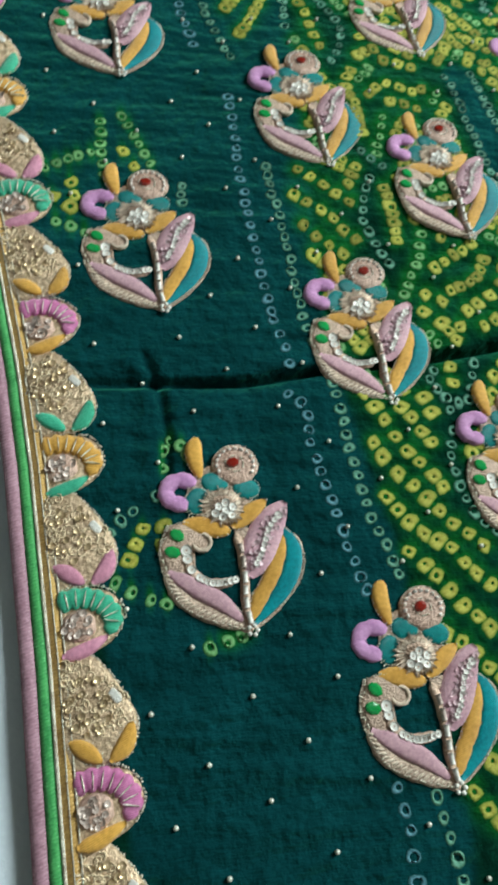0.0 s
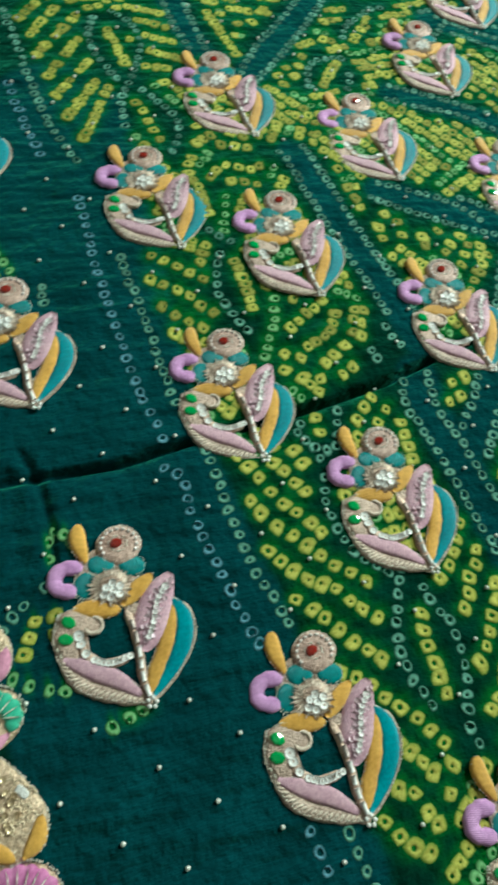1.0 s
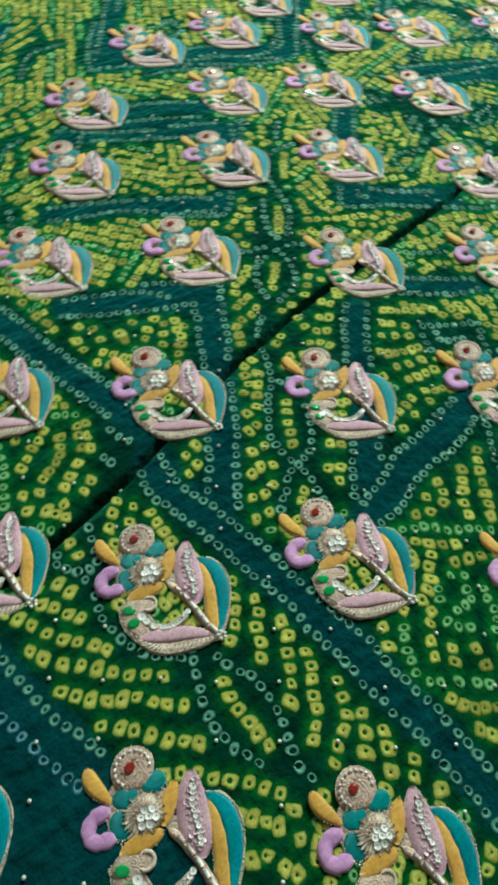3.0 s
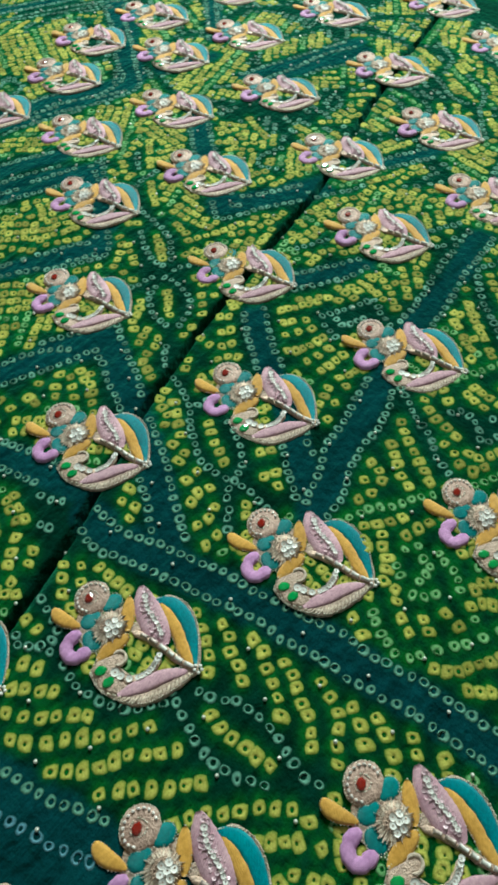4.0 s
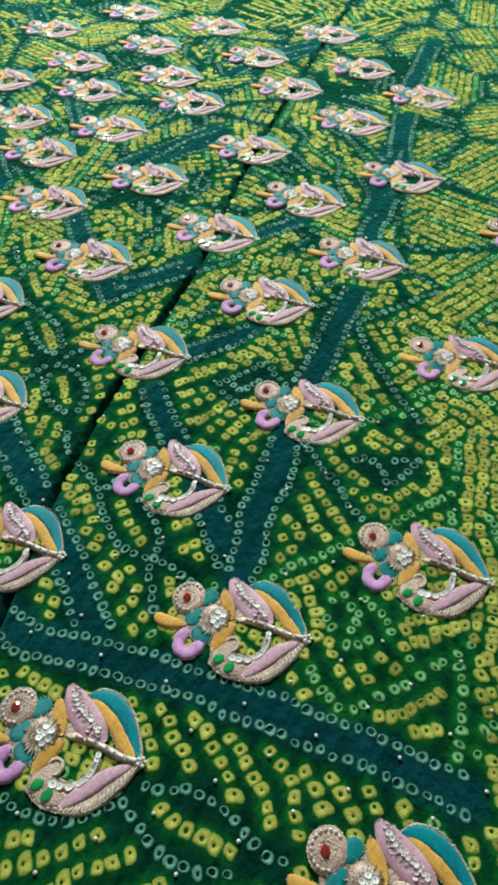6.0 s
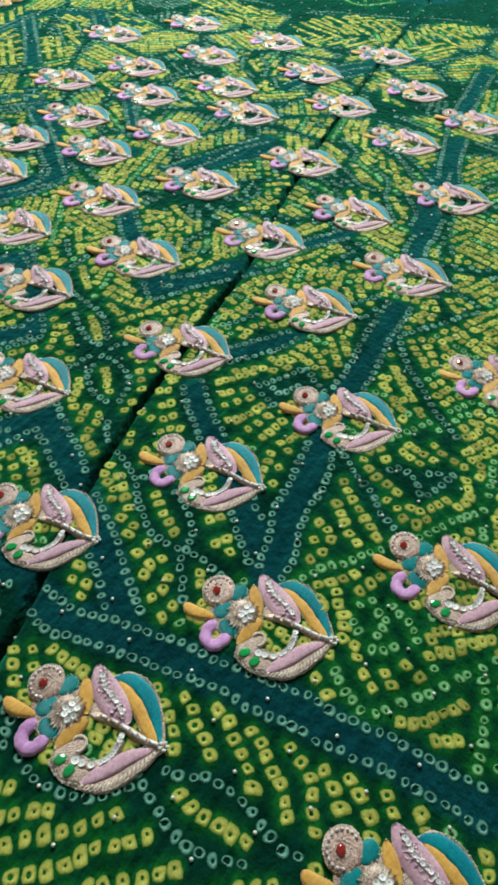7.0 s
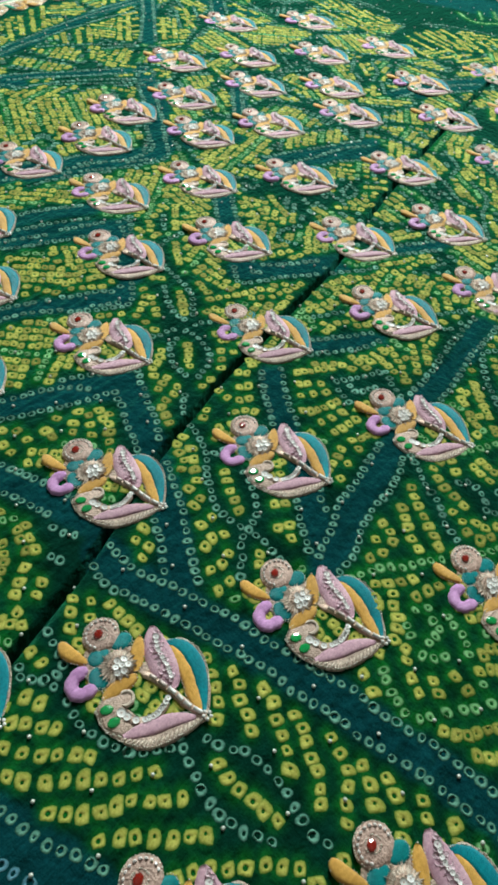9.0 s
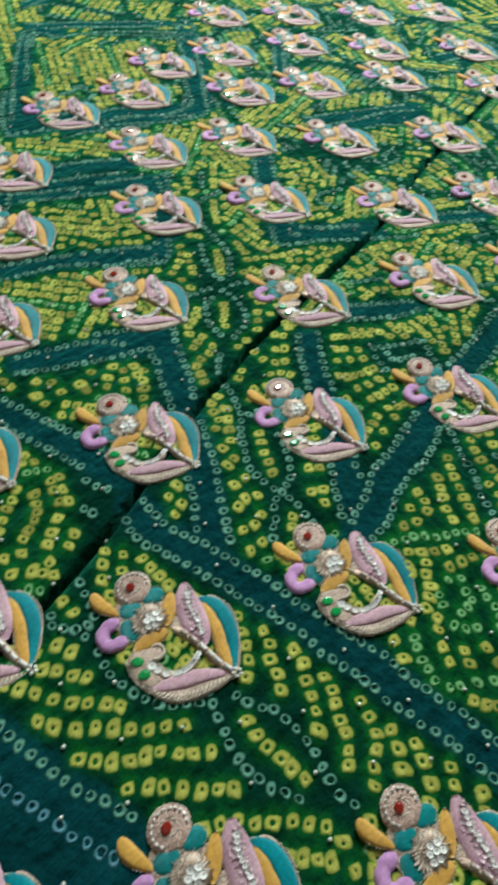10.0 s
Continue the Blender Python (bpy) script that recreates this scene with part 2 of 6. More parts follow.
def edging(path, width, ends=(0.5, 0.5), n=16, out=0.1, lobes=0):
    """The outline of a padded strip, as a closed line."""
    p = spline(path, n)
    d = np.gradient(p, axis=0)
    d /= np.linalg.norm(d, axis=1)[:, None] + 1e-9
    side = np.stack([-d[:, 1], d[:, 0]], 1)
    s = np.linspace(0, 1, n)
    form = np.ones(n)
    for f, a in ((s, ends[0]), (1 - s, ends[1])):
        if a > 0:
            form = np.minimum(form, np.sqrt(np.clip(1 - (1 - np.clip(f / a, 0, 1)) ** 2, 0.004, 1)))
    if lobes:
        form = form * (0.80 + 0.20 * np.abs(np.sin(np.pi * lobes * s)))
    half = (width / 2 * form + out)[:, None]
    both = np.vstack([p + side * half, (p - side * half)[::-1]])
    return [tuple(q) for q in both] + [tuple(both[0])]


def stitches(path, width, count, slant, base):
    """Single long stitches laid slantwise side by side along a line."""
    p = spline(path, count)
    d = np.gradient(p, axis=0)
    shapes = []
    for i in range(1, count - 1):
        a = math.atan2(d[i, 1], d[i, 0]) + slant
        w = width / 2 * min(1.0, 0.35 + 4 * min(i, count - 1 - i) / count)
        u, v = w * math.cos(a), w * math.sin(a)
        shapes.append(ribbon([(p[i, 0] - u, p[i, 1] - v), (p[i, 0] + u, p[i, 1] + v)], 1.05, 0.5, base + 0.15 * (i % 2), 5, (0.3, 0.3), 0, 4))
    return joined(*shapes)


def add(name, shape, mat, parent, label="", smooth=True):
    return part(name, link_mesh(name, shape[0], shape[1], mat, smooth), parent, label)


# ---- the lie of the cloth ----
CREASE = [(-0.030, 0.0935), (0.017, 0.0948), (0.043, 0.0955), (0.068, 0.1002), (0.112, 0.1058), (0.150, 0.113), (0.206, 0.131), (0.264, 0.1445), (0.354, 0.156), (0.393, 0.161), (0.484, 0.184), (0.615, 0.208), (0.857, 0.245), (0.95, 0.258)]
SIDE_CREASE = [(0.011, 0.104), (0.016, 0.092), (0.018, 0.075), (0.017, 0.060)]


def far_from(x, y, line):
    """Distance of the points from a polyline."""
    best = np.full(np.shape(x), 9.0)
    for (ax, ay), (bx, by) in zip(line, line[1:]):
        dx, dy = bx - ax, by - ay
        f = np.clip(((x - ax) * dx + (y - ay) * dy) / (dx * dx + dy * dy), 0, 1)
        best = np.minimum(best, np.hypot(x - ax - f * dx, y - ay - f * dy))
    return best


def lie(x, y):
    """The height of the cloth over the bed: soft waves, one long crease and a short one."""
    x, y = np.asarray(x, float), np.asarray(y, float)
    z = 0.0007 * np.sin(31 * x + 17 * y) + 0.0005 * np.sin(-23 * x + 44 * y + 1.3) + 0.00025 * np.sin(120 * x + 40 * y) * np.sin(95 * y)
    d = far_from(x, y, CREASE)
    z = z - np.interp(x, (-0.02, 0.03, 0.25, 0.55), (0.0008, 0.0060, 0.0066, 0.0046)) * np.clip(1 - d / 0.0024, 0, 1) - 0.0010 * np.exp(-d / 0.004)
    e = far_from(x, y, SIDE_CREASE)
    return z + 0.0006 * np.exp(-((e - 0.004) / 0.003) ** 2) - 0.0014 * np.exp(-(e / 0.0017) ** 2)


# ---- the room ----
def box(name, x0, x1, y0, y1, z0, z1, mat, bevel=0.0):
    bm = bmesh.new()
    bmesh.ops.create_cube(bm, size=1.0)
    for v in bm.verts:
        v.co = Vector(((x0 + x1) / 2 + v.co.x * (x1 - x0), (y0 + y1) / 2 + v.co.y * (y1 - y0), (z0 + z1) / 2 + v.co.z * (z1 - z0)))
    if bevel:
        bmesh.ops.bevel(bm, geom=list(bm.edges), offset=bevel, segments=4, affect="EDGES", profile=0.6)
    me = bpy.data.meshes.new(name)
    bm.to_mesh(me)
    bm.free()
    me.materials.append(mat)
    return new(name, me)


X0, X1, Y0, Y1, FLOOR_Z, CEIL_Z = -1.9, 1.46, -2.0, 2.4, -0.52, 2.24
tagged(box("floor", X0, X1, Y0, Y1, FLOOR_Z - 0.1, FLOOR_Z, FLOOR), "plain grey tiled floor round the bed", "floor", kind="structure")
tagged(box("ceiling", X0, X1, Y0, Y1, CEIL_Z, CEIL_Z + 0.1, WALL), "plain cream painted ceiling over the bed", "ceiling", kind="structure")
tagged(box("wall_west", X0 - 0.12, X0, Y0, Y1, FLOOR_Z, CEIL_Z, WALL), "plain cream painted wall", "wall", kind="structure")
tagged(box("wall_east", X1, X1 + 0.12, Y0, Y1, FLOOR_Z, CEIL_Z, WALL), "plain cream painted wall", "wall", kind="structure")
tagged(box("wall_south", X0 - 0.12, X1 + 0.12, Y0 - 0.12, Y0, FLOOR_Z, CEIL_Z, WALL), "plain cream painted wall", "wall", kind="structure")
tagged(box("wall_north", X0 - 0.12, X1 + 0.12, Y1, Y1 + 0.12, FLOOR_Z, CEIL_Z, WALL), "plain cream painted wall", "wall", kind="structure")

bed = tagged(new("bed"), "wide bed with a pale bluish white cotton sheet", "bed")
bed.location = (0.5, 0.3, FLOOR_Z)
frame_me = box("bed_frame", -0.92, 0.92, -1.02, 1.02, 0.0, 0.22, WOOD, 0.02)
frame_me.parent = bed


def sheet_mesh():
    """The mattress under its sheet: a soft slab with faint wrinkles on top."""
    n = 90
    xs, ys = np.linspace(-0.9, 0.9, n), np.linspace(-1.0, 1.0, n)
    verts, faces = [], []
    for i, x in enumerate(xs):
        for j, y in enumerate(ys):
            rim = max(abs(x) / 0.9, abs(y) / 1.0)
            z = 0.510 - 0.03 * max(0.0, (rim - 0.95) / 0.05) ** 2
            z += float(np.interp(x, (-0.53, -0.49), (0.0070, 0.0)))  # drawn down under the saree's weight
            z += 0.0012 * noise.noise((x * 9, y * 5, 0.3)) + 0.0006 * noise.noise((x * 40, y * 14, 2.0))
            verts.append((x, y, z))
    for i in range(n - 1):
        for j in range(n - 1):
            a = i * n + j
            faces.append((a, a + n, a + n + 1, a + 1))
    rim = [i * n for i in range(n)] + [(n - 1) * n + j for j in range(1, n)] + [i * n + n - 1 for i in range(n - 2, -1, -1)] + [j for j in range(n - 2, 0, -1)]
    low = []
    for v in rim:
        low.append(len(verts))
        verts.append((verts[v][0], verts[v][1], 0.22))
    for k in range(len(rim)):
        k2 = (k + 1) % len(rim)
        faces.append((rim[k2], rim[k], low[k], low[k2]))
    return link_mesh("bed_sheet", verts, faces, SHEET)


part("bed_sheet", sheet_mesh(), bed, "pale bluish white cotton sheet over the mattress")

# a case added on the unseen wall, where the added light sits
fixture = tagged(new("tube_light"), "unseen lamp case on the wall, added to hold the area light", "wall lamp")
fixture.location = (X1, LAMP_AT[1], LAMP_AT[2] + 0.06)
case = box("lamp_case", -0.05, 0.0, -0.64, 0.64, -0.015, 0.035, WALL, 0.006)
case.parent = fixture


# ---- the saree ----
saree = tagged(new("saree"), "dark green tie-dyed saree with yellow dots spread on a bed", "saree")
EAST, SOUTH, NORTH = 0.986, -0.140, 0.650


def east_lace(y):
    """Where the eastern border's gold strip begins, at a given y."""
    return 0.972 + 0.25 * (0.40 - y)


def lace_line(y):
    """Where the western border's gold strip ends, at a given y."""
    return np.interp(y, (-0.14, -0.04, 0.011, 0.067, 0.1, 0.134, 0.25, 0.65), (0.004, -0.009, -0.014, -0.021, -0.0262, -0.033, -0.058, -0.150))


def west_edge(y):
    return lace_line(y) - 0.0082


DYE_LINES = []


def dye(width, *line):
    """A plain blue-green strip in the dyeing, along a line in mm."""
    DYE_LINES.append((width * MM, [(x * MM, y * MM) for x, y in line]))


dye(16, (161, 114), (162, 87), (168, 61), (171, 37), (176, 9), (178, -18), (179, -41), (180, -62))
dye(15, (222, 153), (212, 133), (194, 107), (174, 83))
dye(15, (209, 195), (235, 180), (234, 171), (222, 153))
dye(13, (292, 57), (270, 52), (251, 51), (233, 45), (215, 43))
dye(13, (411, 66), (374, 62), (336, 62), (292, 57))
dye(12, (293, 131), (280, 118), (268, 102), (247, 73), (228, 53))
dye(12, (343, 196), (365, 179), (396, 158))
dye(12, (325, 128), (357, 104))
dye(12, (257, 243), (280, 226), (293, 233))
dye(12, (411, 263), (382, 235))
dye(12, (475, 384), (411, 327), (383, 335), (357, 351))
dye(11, (470, 253), (505, 242), (536, 228))
dye(12, (637, 111), (567, 93))
dye(13, (500, 83), (458, 76))
dye(15, (107, 366), (106, 329), (113, 300))
dye(16, (192, 355), (154, 307), (130, 280))
dye(14, (176, 208), (201, 197), (221, 183), (234, 177))
dye(14, (235, 177), (214, 139))
dye(14, (644, 573), (557, 484))
dye(13, (490, 419), (420, 337))
dye(11, (543, 366), (496, 323))
dye(14, (308, 387), (387, 489), (411, 482))
dye(12, (487, 406), (411, 326), (369, 344), (295, 379))
dye(90, (2, 229), (28, 102), (42, 36), (52, -38))
dye(60, (42, 264), (44, 90), (58, -47))
dye(10, (556, 561), (636, 565), (675, 563), (695, 467))
dye(10, (698, 523), (665, 492))
dye(10, (555, 372), (521, 345))
dye(10, (663, 255), (703, 246), (735, 233), (775, 199))
dye(11, (189, 445), (234, 420), (269, 450))
dye(10, (245, 327), (292, 308), (326, 284), (313, 258))
dye(11, (324, 419), (300, 379), (343, 353), (412, 325), (480, 407))
dye(11, (402, 261), (383, 235))


STRIPS = []


def strip(width, *line):
    """A plain strip with a row of pale dots down each side, along a line in mm."""
    dye(width, *line)
    STRIPS.append((width, line))


strip(14, (424, 537), (525, 555), (644, 577))
strip(12, (398, 500), (455, 474), (509, 444))
strip(15, (509, 444), (506, 436), (461, 381), (423, 333))
strip(14, (420, 331), (385, 351), (349, 367), (315, 387))
strip(12, (419, 277), (378, 231))
strip(12, (466, 271), (509, 252), (556, 234))
strip(12, (576, 389), (524, 345))
strip(14, (443, 324), (476, 308))
strip(14, (646, 273), (696, 257), (742, 228))
strip(13, (271, 331), (301, 320), (331, 305))
strip(13, (569, 495), (615, 538), (657, 578))
strip(17, (494, 85), (573, 103), (626, 111))
strip(16, (684, 126), (736, 131), (787, 137))
strip(13, (495, 248), (518, 236), (545, 224))
strip(13, (350, 201), (369, 181), (402, 163))
strip(12, (694, 268), (701, 239), (725, 230))
strip(12, (403, 261), (378, 233))
strip(12, (440, 142), (468, 124))
strip(14, (142, 234), (153, 187), (163, 151), (168, 125))
strip(13, (202, 270), (235, 255), (288, 228))
strip(13, (288, 228), (331, 279))
strip(13, (242, 325), (285, 300), (332, 280))
dye(95, (925, 470), (932, 400), (950, 340), (975, 270))


def cloth_mesh():
    step = 0.0016
    xs, ys = np.arange(-0.16, EAST + step, step), np.arange(SOUTH, NORTH + step, step)
    fold = 0.16
    ys = ys[np.abs(ys - fold) > 0.0042]
    ys = np.sort(np.r_[ys, fold + np.array([-34, -26, -20, -12, -4, 0, 4, 12, 20, 26, 34]) * 0.0001])
    gx, gy = np.meshgrid(xs, ys, indexing="ij")
    # the weave runs along the long crease
    way = np.array(CREASE)
    drift = np.interp(gx, way[:, 0], way[:, 1]) - fold
    gy = gy + drift * np.where(gy < fold, (gy - SOUTH) / (fold - SOUTH), (ys[-1] - gy) / (ys[-1] - fold))
    edge = west_edge(gy)
    gx = np.where(gx < 0.03, edge + (gx + 0.16) / 0.19 * (0.03 - edge), gx)
    gx = np.where(gx > 0.8, 0.8 + (gx - 0.8) / (xs[-1] - 0.8) * (east_lace(gy) + 0.0082 - 0.8), gx)
    gz = lie(gx, gy)
    nx, ny = gx.shape
    idx = np.arange(nx * ny).reshape(nx, ny)
    quads = np.stack([idx[:-1, :-1], idx[1:, :-1], idx[1:, 1:], idx[:-1, 1:]], -1).reshape(-1, 4)
    me = bpy.data.meshes.new("cloth")
    me.vertices.add(nx * ny)
    me.vertices.foreach_set("co", np.stack([gx, gy, gz], -1).ravel())
    me.loops.add(quads.size)
    me.loops.foreach_set("vertex_index", quads.ravel())
    me.polygons.add(len(quads))
    me.polygons.foreach_set("loop_start", np.arange(0, quads.size, 4))
    me.polygons.foreach_set("use_smooth", np.ones(len(quads), bool))
    me.update(calc_edges=True)
    tone = np.zeros(gx.shape)
    for width, line in DYE_LINES:
        d = far_from(gx, gy, line)
        tone = np.maximum(tone, np.clip((width / 2 - d) / 0.0025 + 0.5, 0, 1))
    layer = me.attributes.new("dye", "FLOAT", "POINT")
    layer.data.foreach_set("value", tone.ravel())
    # the brighter green that has run out round the yellow and lime dots
    halo = np.zeros((nx, ny))
    spread = np.arange(-6, 7)
    wx, wy = np.meshgrid(spread, spread, indexing="ij")
    stamp = np.exp(-(wx ** 2 + wy ** 2) * (step / 0.0037) ** 2)
    for x, y, _, _ in KNOTS["yellow"] + KNOTS["green"]:
        px, py = x * MM, y * MM
        if px < 0.03:
            px = -0.16 + (px - west_edge(py)) / (0.03 - west_edge(py)) * 0.19
        elif px > 0.8:
            px = 0.8 + (px - 0.8) / (east_lace(py) + 0.0082 - 0.8) * (xs[-1] - 0.8)
        off = float(np.interp(px, way[:, 0], way[:, 1])) - fold
        if py < fold + off:
            py = SOUTH + (py - SOUTH) / (1 + off / (fold - SOUTH))
        else:
            py = ys[-1] - (ys[-1] - py) / (1 - off / (ys[-1] - fold))
        i, j = int(round((px - xs[0]) / step)), int(np.searchsorted(ys, py))
        if 6 <= i < nx - 6 and 6 <= j < ny - 6:
            halo[i - 6:i + 7, j - 6:j + 7] = np.maximum(halo[i - 6:i + 7, j - 6:j + 7], stamp)
    run = me.attributes.new("run", "FLOAT", "POINT")
    run.data.foreach_set("value", halo.ravel())
    me.materials.append(cloth_material())
    return me


def cloth_material():
    mat = bpy.data.materials.new("green_saree_cloth")
    mat.use_nodes = True
    nodes, links = mat.node_tree.nodes, mat.node_tree.links
    bsdf = nodes["Principled BSDF"]
    bsdf.inputs["Roughness"].default_value = 0.7
    bsdf.inputs["Specular IOR Level"].default_value = 0.0
    bsdf.inputs["Sheen Weight"].default_value = 0.36
    bsdf.inputs["Sheen Roughness"].default_value = 0.45
    bsdf.inputs["Sheen Tint"].default_value = (0.09, 0.80, 0.46, 1)
    coord = nodes.new("ShaderNodeTexCoord")
    layer = nodes.new("ShaderNodeAttribute")
    layer.attribute_name = "dye"
    cloud = nodes.new("ShaderNodeTexNoise")
    cloud.inputs["Scale"].default_value, cloud.inputs["Detail"].default_value = 45.0, 4.0
    links.new(coord.outputs["Object"], cloud.inputs["Vector"])
    green = nodes.new("ShaderNodeValToRGB")
    green.color_ramp.elements[0].position, green.color_ramp.elements[0].color = 0.3, (0.0009, 0.013, 0.008, 1)
    green.color_ramp.elements[1].position, green.color_ramp.elements[1].color = 0.7, (0.0016, 0.029, 0.018, 1)
    blue = nodes.new("ShaderNodeValToRGB")
    blue.color_ramp.elements[0].position, blue.color_ramp.elements[0].color = 0.3, (0.0016, 0.026, 0.031, 1)
    blue.color_ramp.elements[1].position, blue.color_ramp.elements[1].color = 0.7, (0.0031, 0.047, 0.055, 1)
    links.new(cloud.outputs["Fac"], green.inputs["Fac"])
    links.new(cloud.outputs["Fac"], blue.inputs["Fac"])
    mix = nodes.new("ShaderNodeMix")
    mix.data_type = "RGBA"
    links.new(layer.outputs["Fac"], mix.inputs["Factor"])
    links.new(green.outputs["Color"], mix.inputs[6])
    links.new(blue.outputs["Color"], mix.inputs[7])
    # the woven threads, drawn out along one way
    stretch = nodes.new("ShaderNodeMapping")
    stretch.inputs["Scale"].default_value = (260.0, 1500.0, 1.0)
    stretch.inputs["Rotation"].default_value = (0, 0, 0.12)
    weave = nodes.new("ShaderNodeTexNoise")
    weave.inputs["Scale"].default_value, weave.inputs["Detail"].default_value = 1.0, 3.0
    links.new(coord.outputs["Object"], stretch.inputs["Vector"])
    links.new(stretch.outputs["Vector"], weave.inputs["Vector"])
    grain = nodes.new("ShaderNodeMix")
    grain.data_type, grain.blend_type = "RGBA", "MULTIPLY"
    grain.inputs["Factor"].default_value = 1.0
    shade = nodes.new("ShaderNodeMapRange")
    shade.inputs["From Min"].default_value, shade.inputs["From Max"].default_value = 0.25, 0.75
    shade.inputs["To Min"].default_value, shade.inputs["To Max"].default_value = 0.72, 1.28
    links.new(weave.outputs["Fac"], shade.inputs["Value"])
    run = nodes.new("ShaderNodeAttribute")
    run.attribute_name = "run"
    lime = nodes.new("ShaderNodeMix")
    lime.data_type = "RGBA"
    lime.inputs[7].default_value = (0.006, 0.110, 0.012, 1)
    links.new(run.outputs["Fac"], lime.inputs["Factor"])
    links.new(mix.outputs[2], lime.inputs[6])
    links.new(lime.outputs[2], grain.inputs[6])
    links.new(shade.outputs["Result"], grain.inputs[7])
    links.new(grain.outputs[2], bsdf.inputs["Base Color"])
    pucker = nodes.new("ShaderNodeTexNoise")
    pucker.inputs["Scale"].default_value, pucker.inputs["Detail"].default_value = 210.0, 3.0
    links.new(coord.outputs["Object"], pucker.inputs["Vector"])
    # soft wrinkles, a hand's breadth long and a finger apart
    lay = nodes.new("ShaderNodeMapping")
    lay.inputs["Scale"].default_value = (22.0, 95.0, 1.0)
    lay.inputs["Rotation"].default_value = (0, 0, -0.35)
    wrinkle = nodes.new("ShaderNodeTexNoise")
    wrinkle.inputs["Scale"].default_value, wrinkle.inputs["Detail"].default_value = 1.0, 2.0
    links.new(coord.outputs["Object"], lay.inputs["Vector"])
    links.new(lay.outputs["Vector"], wrinkle.inputs["Vector"])
    deep = nodes.new("ShaderNodeMath")
    deep.operation = "MULTIPLY_ADD"
    deep.inputs[1].default_value = 2.6
    links.new(wrinkle.outputs["Fac"], deep.inputs[0])
    links.new(pucker.outputs["Fac"], deep.inputs[2])
    total = nodes.new("ShaderNodeMath")
    total.operation = "MULTIPLY_ADD"
    total.inputs[1].default_value = 0.12
    links.new(weave.outputs["Fac"], total.inputs[0])
    links.new(deep.outputs[0], total.inputs[2])
    relief = nodes.new("ShaderNodeBump")
    relief.inputs["Strength"].default_value, relief.inputs["Distance"].default_value = 0.9, 0.0022
    links.new(total.outputs[0], relief.inputs["Height"])
    links.new(relief.outputs["Normal"], bsdf.inputs["Normal"])
    return mat


# ---- the tie-dyed dots ----
KNOTS = {"yellow": [], "white": [], "blue": [], "green": []}
dice = random.Random(7)


def dots(kind, pitch, *line, size=1.0):
    """A row of dots along a line in mm, a pitch apart."""
    p = spline(line, max(2, 8 * len(line)))
    seg = np.r_[0, np.cumsum(np.hypot(*np.diff(p, axis=0).T))]
    n = max(1, int(round(seg[-1] / pitch)))
    d = np.gradient(p, axis=0)
    for s in np.linspace(0, seg[-1], n + 1):
        x, y = np.interp(s, seg, p[:, 0]), np.interp(s, seg, p[:, 1])
        a = math.atan2(np.interp(s, seg, d[:, 1]), np.interp(s, seg, d[:, 0]))
        KNOTS[kind].append((x + dice.gauss(0, 0.28), y + dice.gauss(0, 0.28), a + dice.gauss(0, 0.16), size * dice.uniform(0.84, 1.12)))


def fill(kind, pitch, count, a0, a1, b0, b1, size=1.0):
    """count rows, the first from a0 to a1 and the last from b0 to b1, evenly between, in mm."""
    for k in range(count):
        f = k / max(1, count - 1)
        p = (a0[0] + (b0[0] - a0[0]) * f, a0[1] + (b0[1] - a0[1]) * f)
        q = (a1[0] + (b1[0] - a1[0]) * f, a1[1] + (b1[1] - a1[1]) * f)
        dots(kind, pitch, p, q, size=size)


dots("white", 4.6, (155.5, 136.4), (156.9, 130.7), (158.7, 127.2))
dots("white", 4.6, (146.0, 126.5), (147.5, 123.4), (149.5, 120.0))
dots("white", 4.6, (165.2, 118.0), (164.3, 108.9), (164.0, 99.7), (165.9, 90.4), (169.1, 80.3), (171.3, 71.7), (173.5, 62.4), (175.1, 54.2), (175.5, 44.5), (178.1, 32.1), (181.3, 11.9), (182.9, 3.3), (182.1, -6.4), (183.6, -16.4), (184.7, -25.3), (184.7, -36.1), (185.4, -45.3), (186.2, -59.3))
dots("white", 4.6, (154.1, 110.9), (151.9, 101.8), (154.1, 92.8), (156.7, 83.8), (159.0, 74.0), (161.1, 65.4), (163.1, 55.5), (164.2, 48.5), (166.8, 39.7), (167.8, 29.8), (167.8, 19.8), (170.0, 10.7), (170.6, 1.7), (171.0, -7.4), (172.2, -16.6), (173.1, -25.5), (174.1, -35.0), (174.2, -45.2), (174.8, -54.6), (174.8, -63.5))
dots("white", 4.6, (185.6, 108.4), (181.8, 102.0), (177.6, 96.6), (173.3, 91.5), (171.3, 88.7))
dots("white", 4.6, (219.4, 161.7), (215.3, 155.4), (212.4, 148.5), (208.8, 143.2), (206.5, 138.1))
dots("white", 4.6, (212.1, 126.4), (206.8, 118.7), (201.3, 109.9), (195.6, 101.5), (190.2, 94.7), (185.3, 88.6), (180.9, 81.9), (176.6, 75.9))
dots("white", 4.6, (226.8, 147.3), (222.8, 142.1), (220.5, 139.4))
dots("white", 4.6, (236.3, 134.1), (232.3, 124.7), (226.6, 115.6), (221.2, 112.0), (215.3, 104.1), (209.6, 96.6), (207.8, 89.1), (207.8, 80.7))
dots("white", 4.6, (235.2, 113.2), (231.4, 114.5), (226.0, 113.5))
dots("white", 4.6, (231.5, 97.6), (226.5, 88.4), (219.0, 80.8), (212.7, 77.2), (203.7, 75.4), (197.0, 69.6), (190.0, 65.4))
dots("white", 4.6, (209.2, 72.4), (209.4, 67.3), (208.1, 63.0), (207.0, 58.1))
